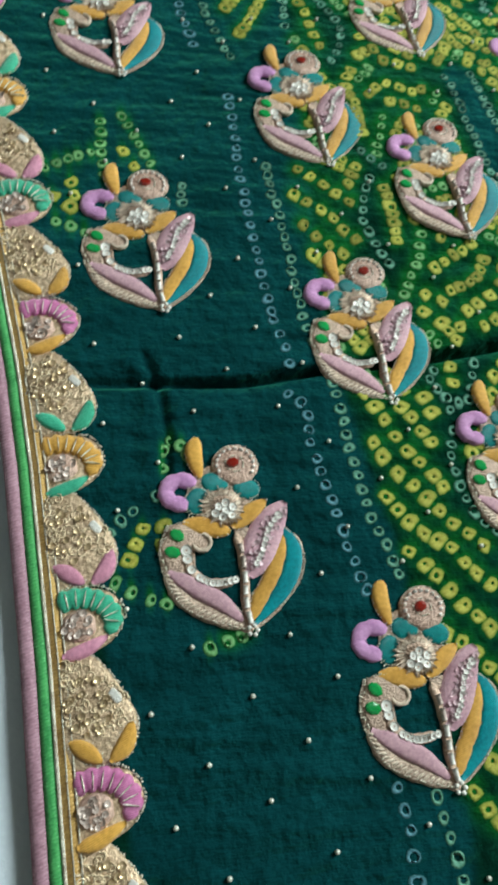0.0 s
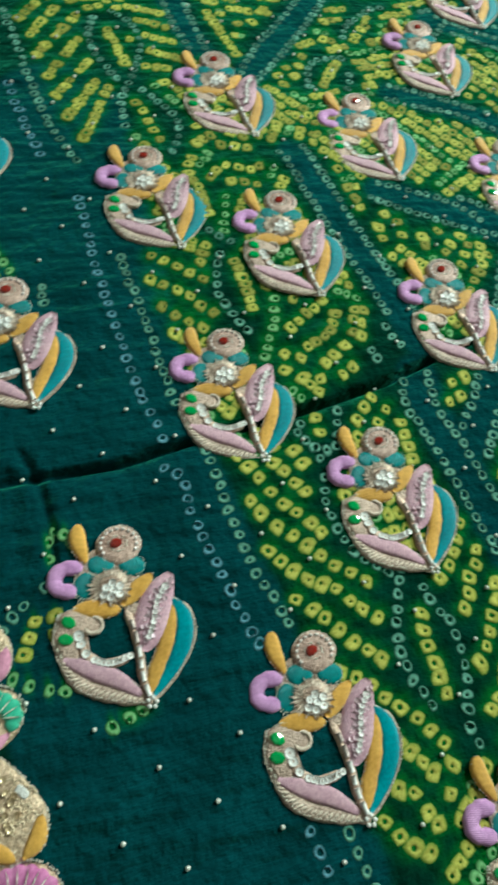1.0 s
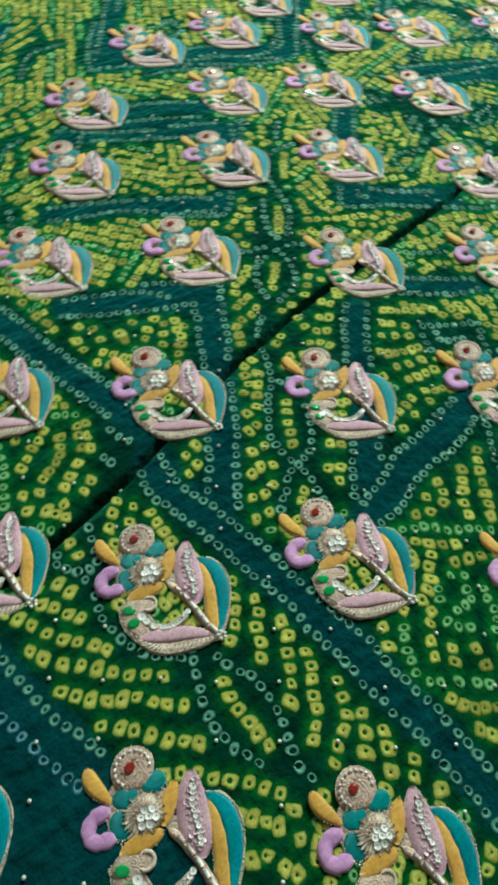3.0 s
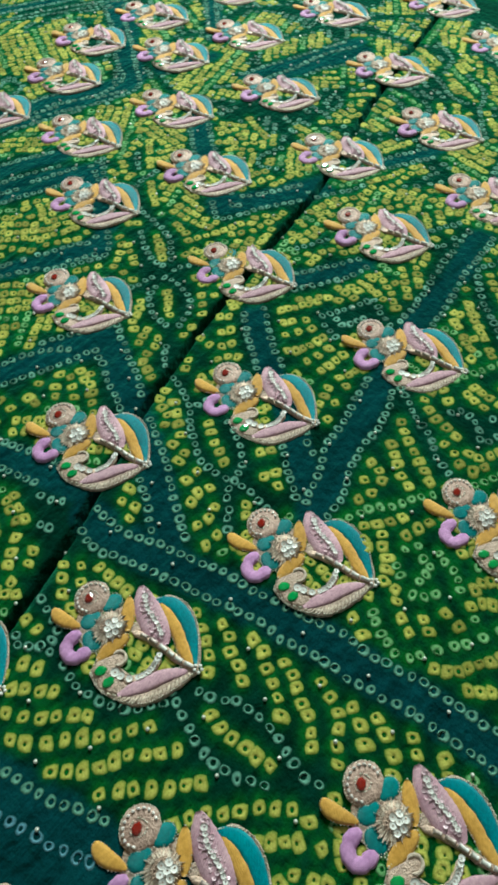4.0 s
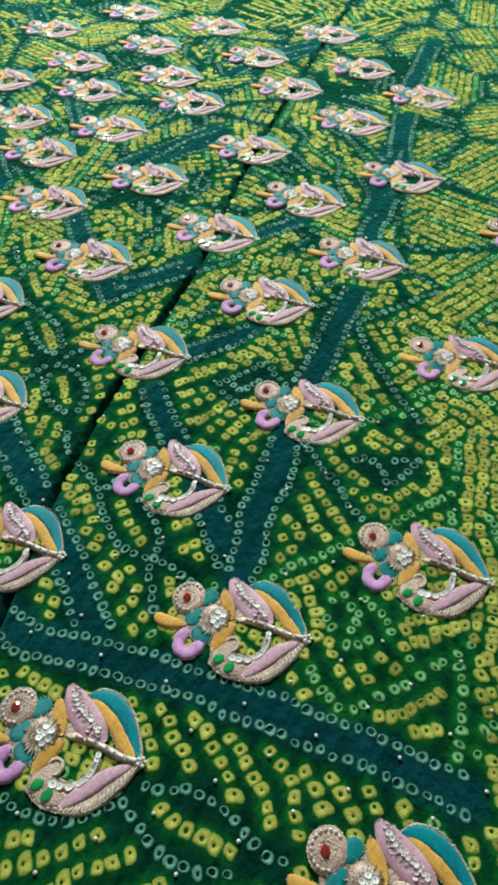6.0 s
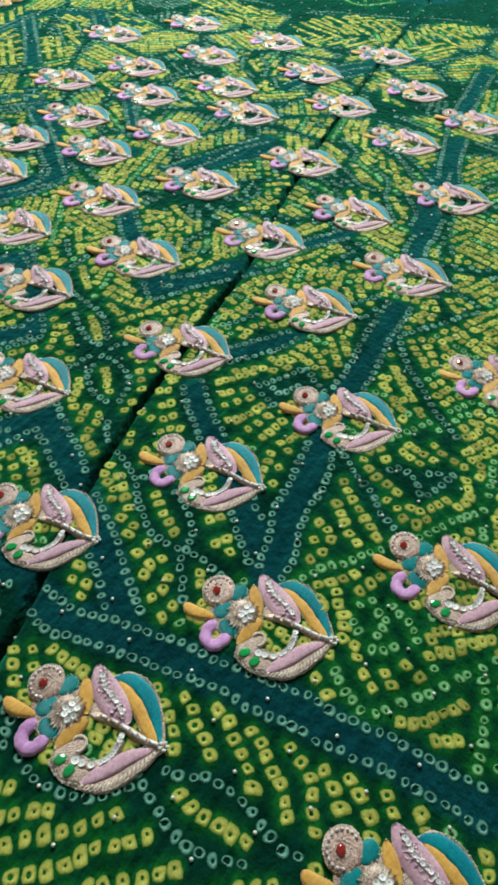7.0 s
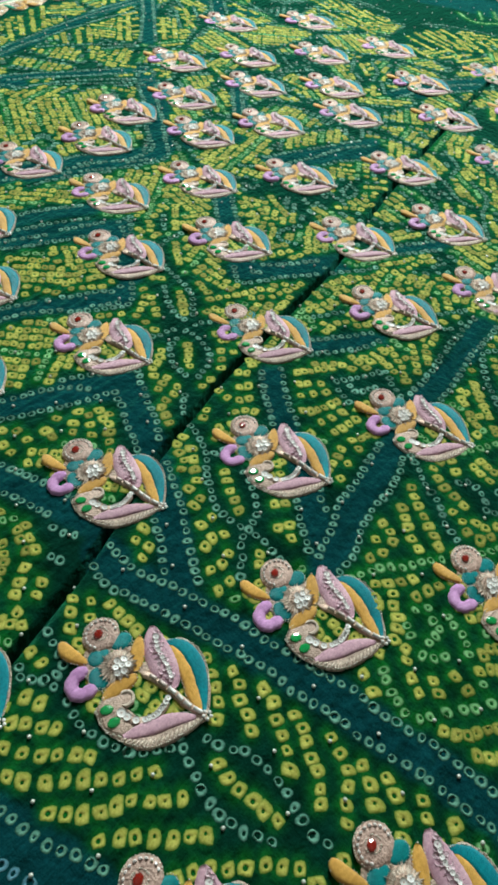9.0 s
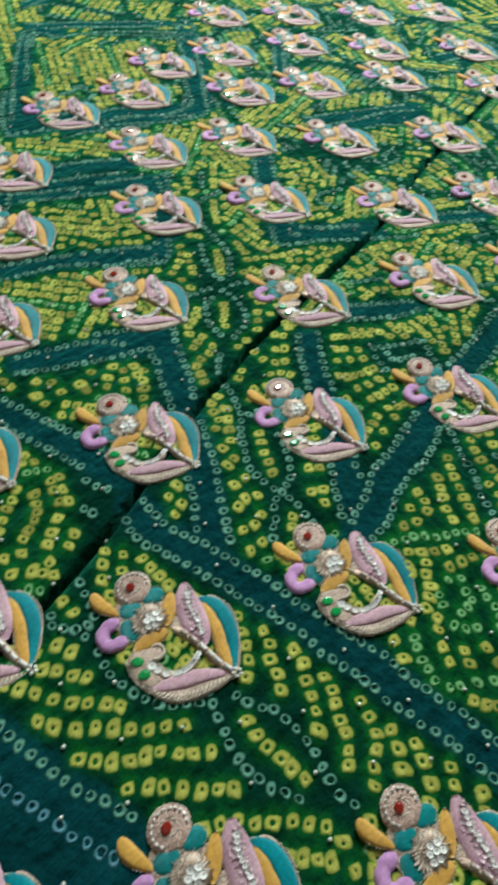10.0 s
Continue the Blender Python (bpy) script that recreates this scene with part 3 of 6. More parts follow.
dots("white", 4.6, (238.2, 74.6), (234.5, 69.2), (229.0, 64.1), (224.4, 59.1), (218.7, 51.7))
dots("white", 4.6, (251.5, 71.1), (247.9, 67.3), (244.1, 63.5), (240.7, 59.3))
dots("white", 4.6, (290.4, 61.9), (278.4, 60.4), (267.6, 58.1), (257.7, 56.9), (248.0, 57.0), (237.2, 52.5), (227.7, 49.5), (218.7, 47.0))
dots("white", 4.6, (290.5, 49.6), (279.3, 44.6), (268.8, 43.4), (258.5, 43.3), (248.9, 42.5), (240.3, 40.4), (232.4, 37.0), (222.8, 36.4), (214.3, 37.2))
dots("white", 4.6, (294.8, 46.6), (286.7, 37.1), (280.8, 28.3), (275.0, 19.9), (269.5, 14.5), (266.1, 7.4))
dots("green", 4.6, (219.8, 30.6), (227.3, 27.6), (233.5, 23.5), (239.1, 17.9), (246.1, 12.7), (252.8, 7.9))
dots("green", 4.6, (263.6, -1.6), (273.7, -7.9), (282.2, -12.4), (290.8, -18.4), (296.6, -22.8))
dots("white", 4.6, (295.9, 22.5), (299.8, 17.1), (297.1, 11.0), (290.7, 6.0), (286.7, 3.5), (295.3, -0.4), (304.4, -3.1), (310.0, -4.3), (305.4, 2.3), (303.0, 5.6))
dots("green", 4.6, (220.4, 6.3), (227.0, 3.3), (229.2, 1.1))
dots("green", 4.6, (220.4, 6.3), (216.3, 1.7), (212.2, -2.8), (211.8, -10.2), (216.0, -14.2))
dots("green", 4.6, (225.8, -3.6), (223.7, -8.2), (219.2, -6.7), (213.1, -6.0))
dots("green", 4.6, (231.3, -7.2), (229.3, -13.0), (226.8, -17.7), (223.1, -20.6))
dots("yellow", 5.4, (228.6, 131.7), (221.2, 129.9), (218.3, 121.6), (213.4, 119.1))
dots("yellow", 5.4, (225.3, 124.1), (213.2, 109.7))
dots("yellow", 5.4, (213.2, 109.7), (207.6, 109.8))
dots("yellow", 5.4, (207.3, 101.5), (202.5, 101.6))
dots("yellow", 5.4, (203.0, 92.0), (197.2, 92.9))
dots("yellow", 5.4, (200.3, 82.8), (195.0, 84.6), (190.0, 84.2))
dots("yellow", 5.4, (194.9, 75.5), (188.7, 73.9), (183.6, 75.4))
dots("yellow", 5.4, (185.9, 66.8), (179.8, 67.8))
dots("yellow", 5.4, (225.6, 104.2), (222.3, 99.5), (218.3, 94.6), (216.0, 90.1), (214.6, 86.0))
dots("yellow", 5.4, (203.9, 65.8), (199.6, 62.7))
dots("yellow", 5.4, (227.3, 76.8), (231.2, 73.8))
dots("yellow", 5.4, (218.9, 68.4), (222.8, 65.3))
dots("yellow", 5.4, (179.6, 108.9), (173.1, 107.6))
dots("yellow", 5.4, (174.8, 100.5), (170.0, 99.8))
dots("yellow", 5.4, (208.1, 173.3), (204.8, 168.9), (200.5, 163.3))
dots("yellow", 5.4, (214.3, 167.6), (206.6, 157.7), (199.0, 149.7))
dots("yellow", 5.4, (200.3, 175.2), (195.5, 170.3))
dots("yellow", 5.4, (145.5, 109.4), (139.6, 106.5), (135.4, 102.8), (131.2, 98.0))
dots("yellow", 5.4, (143.3, 99.9), (138.6, 95.4))
dots("yellow", 5.4, (147.5, 93.9), (147.4, 85.3), (146.9, 79.4))
dots("yellow", 5.4, (275.1, 74.0), (267.9, 72.1), (258.8, 70.5), (249.4, 70.7))
dots("yellow", 5.4, (277.5, 36.8), (270.5, 29.0), (263.7, 20.0), (257.8, 11.7))
dots("yellow", 5.4, (264.7, 34.5), (261.2, 30.4), (254.1, 23.4), (251.0, 17.8))
dots("yellow", 5.4, (252.2, 36.4), (251.2, 31.6), (246.5, 27.7))
dots("yellow", 5.4, (242.2, 33.7), (238.6, 28.1), (233.7, 30.3))
dots("yellow", 5.4, (300.8, 35.2), (293.2, 33.9), (287.9, 24.0), (285.1, 13.9))
dots("yellow", 5.4, (304.7, 31.0), (300.5, 25.5))
dots("yellow", 5.4, (224.0, 22.3), (231.4, 15.8), (236.7, 11.9))
dots("yellow", 5.4, (225.3, 14.7), (220.3, 10.8), (217.0, 7.0), (208.9, 4.1), (208.7, -1.7), (204.9, -4.1))
dots("yellow", 5.4, (218.8, 19.5), (216.2, 16.7))
dots("yellow", 5.4, (230.3, 7.4), (235.3, 4.8), (241.1, 2.4))
dots("yellow", 5.4, (278.0, 15.7), (277.4, 11.2), (273.2, 6.6), (273.0, 0.6), (277.8, -3.5))
dots("yellow", 5.4, (279.6, 5.4), (280.9, 1.0), (285.6, -3.0), (293.2, -6.7))
dots("yellow", 5.4, (291.8, -11.8), (300.1, -15.4), (308.4, -10.4))
dots("yellow", 5.4, (321.0, 10.1), (318.4, 4.7))
dots("yellow", 5.4, (101.6, 78.1), (104.2, 74.2))
dots("yellow", 5.4, (95.4, 70.9), (98.8, 67.3), (102.4, 63.6), (105.7, 58.6))
dots("yellow", 5.4, (90.9, 63.0), (94.7, 59.7), (102.1, 52.2), (110.2, 44.4), (116.1, 39.3))
dots("yellow", 5.4, (85.7, 55.5), (90.1, 50.1), (94.2, 46.0), (105.1, 38.4), (112.5, 30.0), (115.7, 26.9))
dots("yellow", 5.4, (91.0, 38.1), (98.5, 30.8), (102.7, 25.4), (109.3, 18.0), (113.8, 14.2))
dots("yellow", 5.4, (131.4, 25.1), (129.9, 18.2), (130.5, 11.3), (130.8, 5.0), (131.4, -0.2))
dots("yellow", 5.4, (156.6, 52.7), (153.4, 48.2), (150.9, 44.0), (147.6, 39.6), (142.2, 35.0))
dots("yellow", 5.4, (159.3, 42.4), (156.9, 37.7), (153.1, 33.7), (150.9, 28.9), (147.3, 24.1))
dots("yellow", 5.4, (161.5, 29.8), (159.8, 24.5), (156.4, 20.8), (153.0, 15.7), (150.0, 10.3), (146.6, 6.3))
dots("white", 4.6, (129.1, 41.1), (125.5, 33.9), (123.7, 27.4), (120.5, 20.3), (120.8, 11.2), (123.5, 2.3), (125.3, -2.5))
dots("white", 4.6, (135.2, 33.8), (137.0, 26.9), (140.7, 20.2), (141.4, 10.3), (138.6, 0.7), (136.3, -6.1))
dots("white", 4.6, (111.9, 77.9), (110.8, 69.8), (110.9, 61.7), (113.4, 53.3), (117.7, 46.1), (124.8, 40.5))
dots("white", 4.6, (124.8, 102.9), (122.7, 95.6), (121.6, 91.1), (117.8, 87.8), (112.1, 90.1))
dots("yellow", 5.4, (161.5, 15.8), (159.0, 10.2), (155.8, 5.9), (153.1, 0.9), (148.9, -3.9), (144.0, -7.9))
dots("yellow", 5.4, (163.7, 1.6), (161.1, -4.5), (157.5, -9.8), (151.2, -12.9), (145.1, -17.8))
dots("yellow", 5.4, (163.5, -11.3), (159.9, -16.1), (155.4, -21.3))
dots("yellow", 5.4, (165.2, -20.2), (162.4, -25.5), (158.8, -29.9), (153.0, -33.9))
dots("yellow", 5.4, (167.4, -32.9), (163.4, -36.8))
dots("yellow", 5.4, (167.2, -44.8), (163.8, -48.7))
dots("yellow", 5.4, (167.3, -66.8), (162.9, -69.7))
dots("yellow", 5.4, (190.3, 5.5), (186.9, -0.8))
dots("yellow", 5.4, (200.1, -8.8), (197.1, -13.8))
dots("yellow", 5.4, (204.9, -15.8), (201.8, -18.9))
dots("yellow", 5.4, (212.2, -20.7), (209.8, -26.8))
dots("yellow", 3.9, (191.7, -27.6), (194.2, -33.1), (201.9, -39.0), (209.2, -44.4))
dots("yellow", 3.9, (192.2, -40.4), (196.7, -47.1))
dots("green", 4.6, (196.0, 1.0), (191.8, -6.0), (188.2, -13.6))
dots("green", 3.4, (189.8, -18.5), (198.8, -25.5), (208.6, -33.6), (221.1, -41.4))
dots("green", 4.6, (226.4, -45.2), (217.9, -49.9), (207.7, -52.9), (200.7, -54.6), (190.5, -56.1))
dots("white", 4.6, (134.9, -11.2), (134.8, -13.3))
dots("white", 4.6, (136.7, -13.9), (136.5, -16.5))
dots("white", 4.6, (205.7, 185.5), (215.0, 182.0), (226.5, 177.4), (225.3, 172.7), (223.2, 167.4), (218.2, 159.2))
dots("white", 4.6, (215.0, 200.9), (225.7, 194.7), (242.7, 182.7), (245.2, 179.4), (238.6, 168.5), (232.6, 158.8), (226.8, 147.3))
dots("white", 4.6, (260.7, 246.9), (274.9, 240.0), (279.9, 235.0))
dots("white", 4.6, (252.5, 238.2), (265.5, 228.5), (277.7, 221.6), (284.2, 223.5), (296.6, 236.5))
dots("white", 4.6, (340.5, 283.5), (324.1, 264.6), (318.3, 257.8))
dots("white", 4.6, (351.4, 248.9), (336.0, 249.1), (323.7, 241.3), (317.8, 230.7), (314.3, 214.8), (308.4, 199.5), (297.1, 190.0))
dots("white", 4.6, (304.2, 217.8), (297.3, 208.5), (291.6, 197.4), (291.1, 190.1))
dots("white", 4.6, (276.8, 182.6), (270.4, 180.2), (261.6, 170.7), (259.5, 159.7))
dots("white", 4.6, (284.6, 183.4), (285.5, 174.5), (280.8, 162.4), (274.2, 157.0), (263.3, 154.5))
dots("white", 4.6, (249.5, 150.2), (244.3, 147.7), (239.6, 143.0))
dots("white", 4.6, (307.2, 168.6), (301.7, 176.0), (294.4, 181.8), (287.4, 181.9))
dots("white", 4.6, (281.0, 188.2), (273.2, 191.2), (265.5, 194.1))
dots("yellow", 3.9, (340.1, 243.7), (326.9, 227.8))
dots("yellow", 3.9, (306.4, 208.1), (295.5, 193.8))
dots("yellow", 3.9, (277.9, 175.1), (266.2, 163.0))
dots("yellow", 3.9, (372.6, 274.4), (353.0, 255.0))
dots("white", 4.6, (288.8, 133.6), (279.8, 125.1), (272.3, 115.6), (264.7, 106.9))
dots("white", 4.6, (298.4, 127.6), (288.0, 117.3), (279.9, 108.3), (273.1, 98.4))
dots("white", 4.6, (347.0, 201.4), (337.3, 189.7), (348.2, 181.5), (361.7, 174.7), (378.3, 163.1))
dots("white", 4.6, (361.8, 191.4), (372.4, 182.2), (390.5, 171.1))
dots("white", 4.6, (414.2, 202.5), (399.8, 207.1), (391.5, 202.1), (394.9, 191.5))
dots("white", 4.6, (358.2, 271.2), (347.0, 259.8))
dots("white", 4.6, (407.1, 270.5), (386.8, 250.7), (373.0, 236.4))
dots("white", 4.6, (411.3, 259.3), (394.7, 240.6), (383.9, 227.6))
dots("yellow", 5.4, (328.8, 214.4), (327.6, 201.6), (328.9, 189.4))
dots("yellow", 5.4, (320.3, 205.2), (317.9, 197.0))
dots("yellow", 5.4, (314.1, 191.9), (331.7, 181.4), (341.7, 176.7))
dots("yellow", 5.4, (332.5, 176.0), (341.4, 168.5), (363.6, 163.9))
dots("yellow", 5.4, (349.0, 154.0), (351.9, 150.1))
dots("yellow", 5.4, (335.8, 274.3), (334.4, 266.0))
dots("yellow", 5.4, (328.9, 263.2), (327.6, 255.1), (326.0, 247.7))
dots("yellow", 5.4, (345.7, 271.7), (339.8, 264.0))
dots("yellow", 5.4, (308.9, 237.9), (305.8, 228.6), (308.7, 224.8))
dots("yellow", 5.4, (294.2, 224.4), (288.8, 217.4), (279.8, 213.2), (275.4, 211.2))
dots("yellow", 5.4, (292.5, 216.6), (287.9, 210.4), (283.8, 203.9))
dots("yellow", 5.4, (261.2, 224.2), (270.1, 218.4))
dots("yellow", 5.4, (268.9, 199.2), (274.1, 196.0))
dots("yellow", 5.4, (264.9, 181.9), (259.4, 177.1), (253.1, 175.3), (248.6, 171.3))
dots("yellow", 5.4, (251.8, 164.9), (243.5, 163.0))
dots("yellow", 5.4, (245.9, 155.1), (239.6, 154.2), (234.6, 151.7), (230.1, 142.6))
dots("yellow", 5.4, (286.0, 159.0), (276.5, 150.4))
dots("yellow", 5.4, (279.9, 142.2), (283.5, 138.7))
dots("yellow", 5.4, (272.7, 134.9), (276.1, 132.2))
dots("yellow", 5.4, (263.7, 140.4), (263.1, 134.7))
dots("yellow", 5.4, (265.5, 129.5), (270.0, 126.6))
dots("yellow", 5.4, (258.0, 125.6), (261.6, 122.5), (264.5, 118.5))
dots("yellow", 5.4, (249.2, 135.9), (243.9, 132.7))
dots("yellow", 5.4, (375.3, 207.8), (376.1, 201.9), (388.6, 195.7))
dots("yellow", 5.4, (374.4, 194.2), (385.7, 189.4))
dots("yellow", 5.4, (404.5, 222.7), (401.3, 215.8))
dots("yellow", 5.4, (397.0, 237.7), (401.6, 229.7))
dots("yellow", 5.4, (206.3, 178.7), (202.6, 175.0))
dots("yellow", 5.4, (265.8, 252.2), (279.4, 242.3))
dots("white", 4.6, (409.8, 73.1), (393.8, 72.9), (377.2, 72.1), (361.5, 70.3), (348.5, 68.9), (331.1, 68.7))
dots("white", 4.6, (413.0, 60.1), (398.0, 58.9), (379.5, 59.3), (363.9, 57.1), (349.0, 55.1), (338.5, 55.0))
dots("white", 4.6, (487.7, 88.3), (471.9, 87.5), (459.0, 83.8))
dots("white", 4.6, (516.5, 79.0), (497.1, 76.1), (481.1, 75.6), (461.4, 70.6))
dots("white", 4.6, (344.3, 140.8), (360.2, 132.2))
dots("white", 4.6, (328.5, 130.4), (344.3, 118.7), (357.0, 109.7))
dots("white", 4.6, (318.9, 124.1), (326.0, 118.3), (343.0, 107.0), (354.3, 102.8))
dots("white", 4.6, (383.0, 87.4), (393.2, 78.0), (400.9, 76.3))
dots("white", 4.6, (395.7, 92.0), (413.2, 80.2))
dots("white", 4.6, (387.7, 157.3), (400.2, 148.7), (412.3, 141.7))
dots("white", 4.6, (385.2, 55.6), (368.3, 43.5), (355.1, 28.8), (342.3, 15.8), (332.8, 3.1))
dots("white", 4.6, (386.1, 56.0), (401.2, 46.3), (419.3, 34.6), (432.4, 25.6))
dots("white", 4.6, (461.4, 65.6), (448.9, 53.2), (441.8, 39.6), (437.5, 27.5))
dots("green", 4.6, (313.9, 29.3), (327.2, 21.6), (344.0, 13.4), (360.3, 4.4))
dots("white", 4.6, (311.7, 102.3), (324.4, 94.4), (333.6, 89.3))
dots("white", 4.6, (336.1, 87.3), (326.3, 71.8))
dots("white", 4.6, (307.3, 97.8), (303.7, 88.9))
dots("white", 4.6, (314.3, 95.2), (313.3, 89.6), (322.9, 84.9))
dots("yellow", 3.9, (302.4, 120.7), (307.7, 117.2), (318.0, 109.7))
dots("yellow", 3.9, (296.3, 114.9), (307.0, 104.5))
dots("yellow", 3.9, (290.4, 109.2), (302.1, 101.4))
dots("yellow", 3.9, (282.1, 102.0), (287.8, 97.4), (300.3, 93.6))
dots("yellow", 5.4, (283.0, 91.1), (295.3, 87.1))
dots("yellow", 5.4, (282.3, 82.5), (296.1, 79.5))
dots("yellow", 5.4, (313.8, 117.6), (323.7, 107.9), (325.4, 101.9))
dots("yellow", 5.4, (333.0, 106.5), (331.8, 96.9))
dots("yellow", 5.4, (353.1, 94.9), (346.6, 84.3), (334.0, 71.9))
dots("yellow", 5.4, (363.4, 87.3), (348.1, 74.8))
dots("yellow", 5.4, (368.7, 81.9), (357.5, 73.4))
dots("yellow", 5.4, (408.9, 98.6), (401.5, 93.1))
dots("yellow", 5.4, (415.6, 94.4), (408.1, 88.8))
dots("yellow", 5.4, (429.7, 107.2), (440.1, 98.5))
dots("yellow", 5.4, (422.8, 101.8), (430.8, 94.1))
dots("yellow", 5.4, (394.7, 143.4), (402.5, 138.0), (414.5, 136.9))
dots("yellow", 5.4, (416.2, 129.7), (425.9, 127.0), (438.5, 125.6))
dots("yellow", 5.4, (373.7, 152.4), (387.0, 148.8))
dots("yellow", 5.4, (395.7, 126.2), (407.1, 114.9))
dots("yellow", 5.4, (453.4, 127.2), (462.1, 121.3))
dots("yellow", 5.4, (339.7, 128.8), (348.8, 128.9), (354.8, 125.1))
dots("yellow", 5.4, (356.5, 118.7), (363.5, 113.5))
dots("yellow", 3.9, (361.4, 47.7), (349.8, 36.1), (337.2, 22.8))
dots("yellow", 3.9, (346.1, 48.2), (340.8, 40.0), (333.2, 30.3))
dots("yellow", 5.4, (385.8, 48.4), (376.8, 39.5), (372.3, 34.4))
dots("yellow", 5.4, (391.0, 43.8), (382.7, 35.4), (377.2, 31.5))
dots("yellow", 5.4, (404.3, 54.6), (414.1, 51.7))
dots("yellow", 5.4, (421.2, 47.5), (426.2, 51.4))
dots("yellow", 5.4, (428.3, 39.8), (433.0, 44.1))
dots("yellow", 5.4, (395.5, 33.8), (404.9, 29.1))
dots("yellow", 5.4, (346.9, -0.5), (347.6, -4.6))
dots("yellow", 5.4, (511.4, 57.8), (497.8, 64.5))
dots("yellow", 5.4, (478.8, 47.8), (473.9, 59.2))
dots("yellow", 5.4, (462.5, 40.0), (459.9, 48.2))
dots("white", 4.6, (438.5, 368.3), (424.8, 350.0), (416.1, 338.0), (392.2, 338.0), (371.2, 349.3), (361.6, 355.4))
dots("white", 4.6, (478.5, 395.6), (453.2, 364.8), (429.3, 337.6), (414.6, 322.8), (392.4, 327.7), (374.0, 336.2), (356.0, 346.9))
dots("white", 4.6, (445.6, 280.3), (453.2, 270.9))
dots("white", 4.6, (471.3, 258.9), (490.0, 251.8), (518.9, 245.5), (545.2, 233.6))
dots("white", 4.6, (493.2, 238.4), (508.1, 233.5), (519.1, 225.4))
dots("white", 4.6, (485.6, 211.1), (480.7, 202.0), (469.6, 201.2), (472.5, 208.6), (485.6, 211.1))
dots("yellow", 5.4, (493.3, 231.5), (502.5, 220.1))
dots("yellow", 5.4, (504.0, 208.9), (507.5, 196.6))
dots("yellow", 5.4, (491.3, 201.3), (500.3, 190.1))
dots("yellow", 5.4, (481.1, 195.2), (488.7, 185.7))
dots("yellow", 5.4, (454.0, 199.3), (468.6, 183.2))
dots("white", 4.6, (591.9, 151.5), (573.7, 131.7), (555.3, 114.7))
dots("white", 4.6, (587.5, 135.3), (563.2, 104.7))
dots("white", 4.6, (672.0, 130.9), (610.3, 114.4), (569.8, 103.0))
dots("white", 4.6, (641.7, 105.1), (601.4, 97.2), (568.7, 85.0))
dots("yellow", 3.9, (569.1, 194.1), (556.9, 173.2))
dots("yellow", 3.9, (601.1, 192.8), (584.8, 182.2))
dots("yellow", 3.9, (605.5, 187.4), (588.3, 178.0))
dots("yellow", 3.9, (602.4, 175.9), (581.6, 168.4))
dots("yellow", 3.9, (575.0, 150.9), (559.5, 142.4))
dots("yellow", 3.9, (568.2, 138.5), (547.3, 124.7))
dots("yellow", 3.9, (544.1, 155.0), (533.1, 136.1))
dots("white", 4.6, (541.2, 165.2), (526.8, 146.6), (525.6, 139.3))
dots("white", 4.6, (583.7, 186.6), (568.7, 168.5), (555.5, 165.3))
dots("white", 4.6, (599.8, 218.0), (587.8, 201.3), (567.4, 200.6))
dots("white", 4.6, (554.7, 148.5), (542.9, 130.3), (523.0, 123.9), (498.7, 107.4))
dots("white", 4.6, (532.6, 111.7), (515.2, 97.9), (499.4, 95.3))
dots("yellow", 3.9, (525.0, 121.4), (506.9, 102.7))
dots("yellow", 3.9, (514.3, 147.2), (504.4, 141.4))
dots("yellow", 3.9, (519.3, 138.5), (505.8, 131.2))
dots("yellow", 5.4, (414.8, 249.1), (420.1, 236.5))
dots("yellow", 3.9, (428.3, 237.7), (418.0, 216.4))
dots("yellow", 5.4, (404.2, 234.0), (403.3, 224.1))
dots("white", 4.6, (504.5, 178.5), (499.1, 166.4), (490.2, 159.4))
dots("white", 4.6, (521.9, 178.7), (514.7, 165.6))
dots("white", 4.6, (511.5, 157.0), (498.0, 143.5))
dots("white", 4.6, (640.4, 575.3), (599.8, 533.9), (551.4, 488.3))
dots("white", 4.6, (649.6, 569.6), (603.7, 522.2), (563.1, 480.2))
dots("white", 4.6, (425.8, 543.8), (468.3, 553.0), (532.6, 559.9), (610.2, 564.7), (657.0, 571.1))
dots("white", 4.6, (416.6, 531.3), (460.2, 542.7), (521.3, 546.8), (601.5, 547.6))
dots("white", 4.6, (470.5, 532.5), (510.5, 511.4), (542.3, 486.3))
dots("white", 4.6, (401.0, 474.1), (434.5, 466.6), (467.7, 449.3), (490.4, 432.6))
dots("white", 4.6, (487.2, 428.0), (465.5, 397.1), (437.8, 362.8), (420.3, 342.3))
dots("white", 4.6, (474.6, 390.3), (449.7, 359.5), (420.2, 325.9))
dots("white", 4.6, (818.6, 465.1), (823.7, 430.0), (823.6, 388.9))
dots("white", 4.6, (826.3, 347.6), (843.8, 326.2), (859.6, 286.9))
dots("white", 4.6, (544.4, 371.9), (493.6, 325.2))
dots("white", 4.6, (551.2, 366.9), (499.0, 321.0))
dots("white", 4.6, (594.6, 368.5), (627.0, 348.1))
dots("white", 4.6, (672.1, 270.0), (683.3, 244.1), (708.1, 228.4))
dots("white", 4.6, (363.6, 456.0), (389.1, 486.8), (402.7, 483.3))
dots("white", 4.6, (356.5, 400.9), (368.2, 402.7), (369.3, 388.5), (356.8, 385.6))
dots("yellow", 3.9, (520.7, 603.0), (491.1, 561.9))
dots("yellow", 3.9, (534.5, 603.3), (501.3, 560.1))
dots("yellow", 3.9, (512.1, 547.9), (496.6, 525.7))
dots("yellow", 3.9, (527.4, 546.1), (504.3, 515.6))
dots("yellow", 3.9, (534.2, 538.2), (514.4, 513.5))
dots("yellow", 3.9, (575.8, 540.5), (541.0, 503.5))
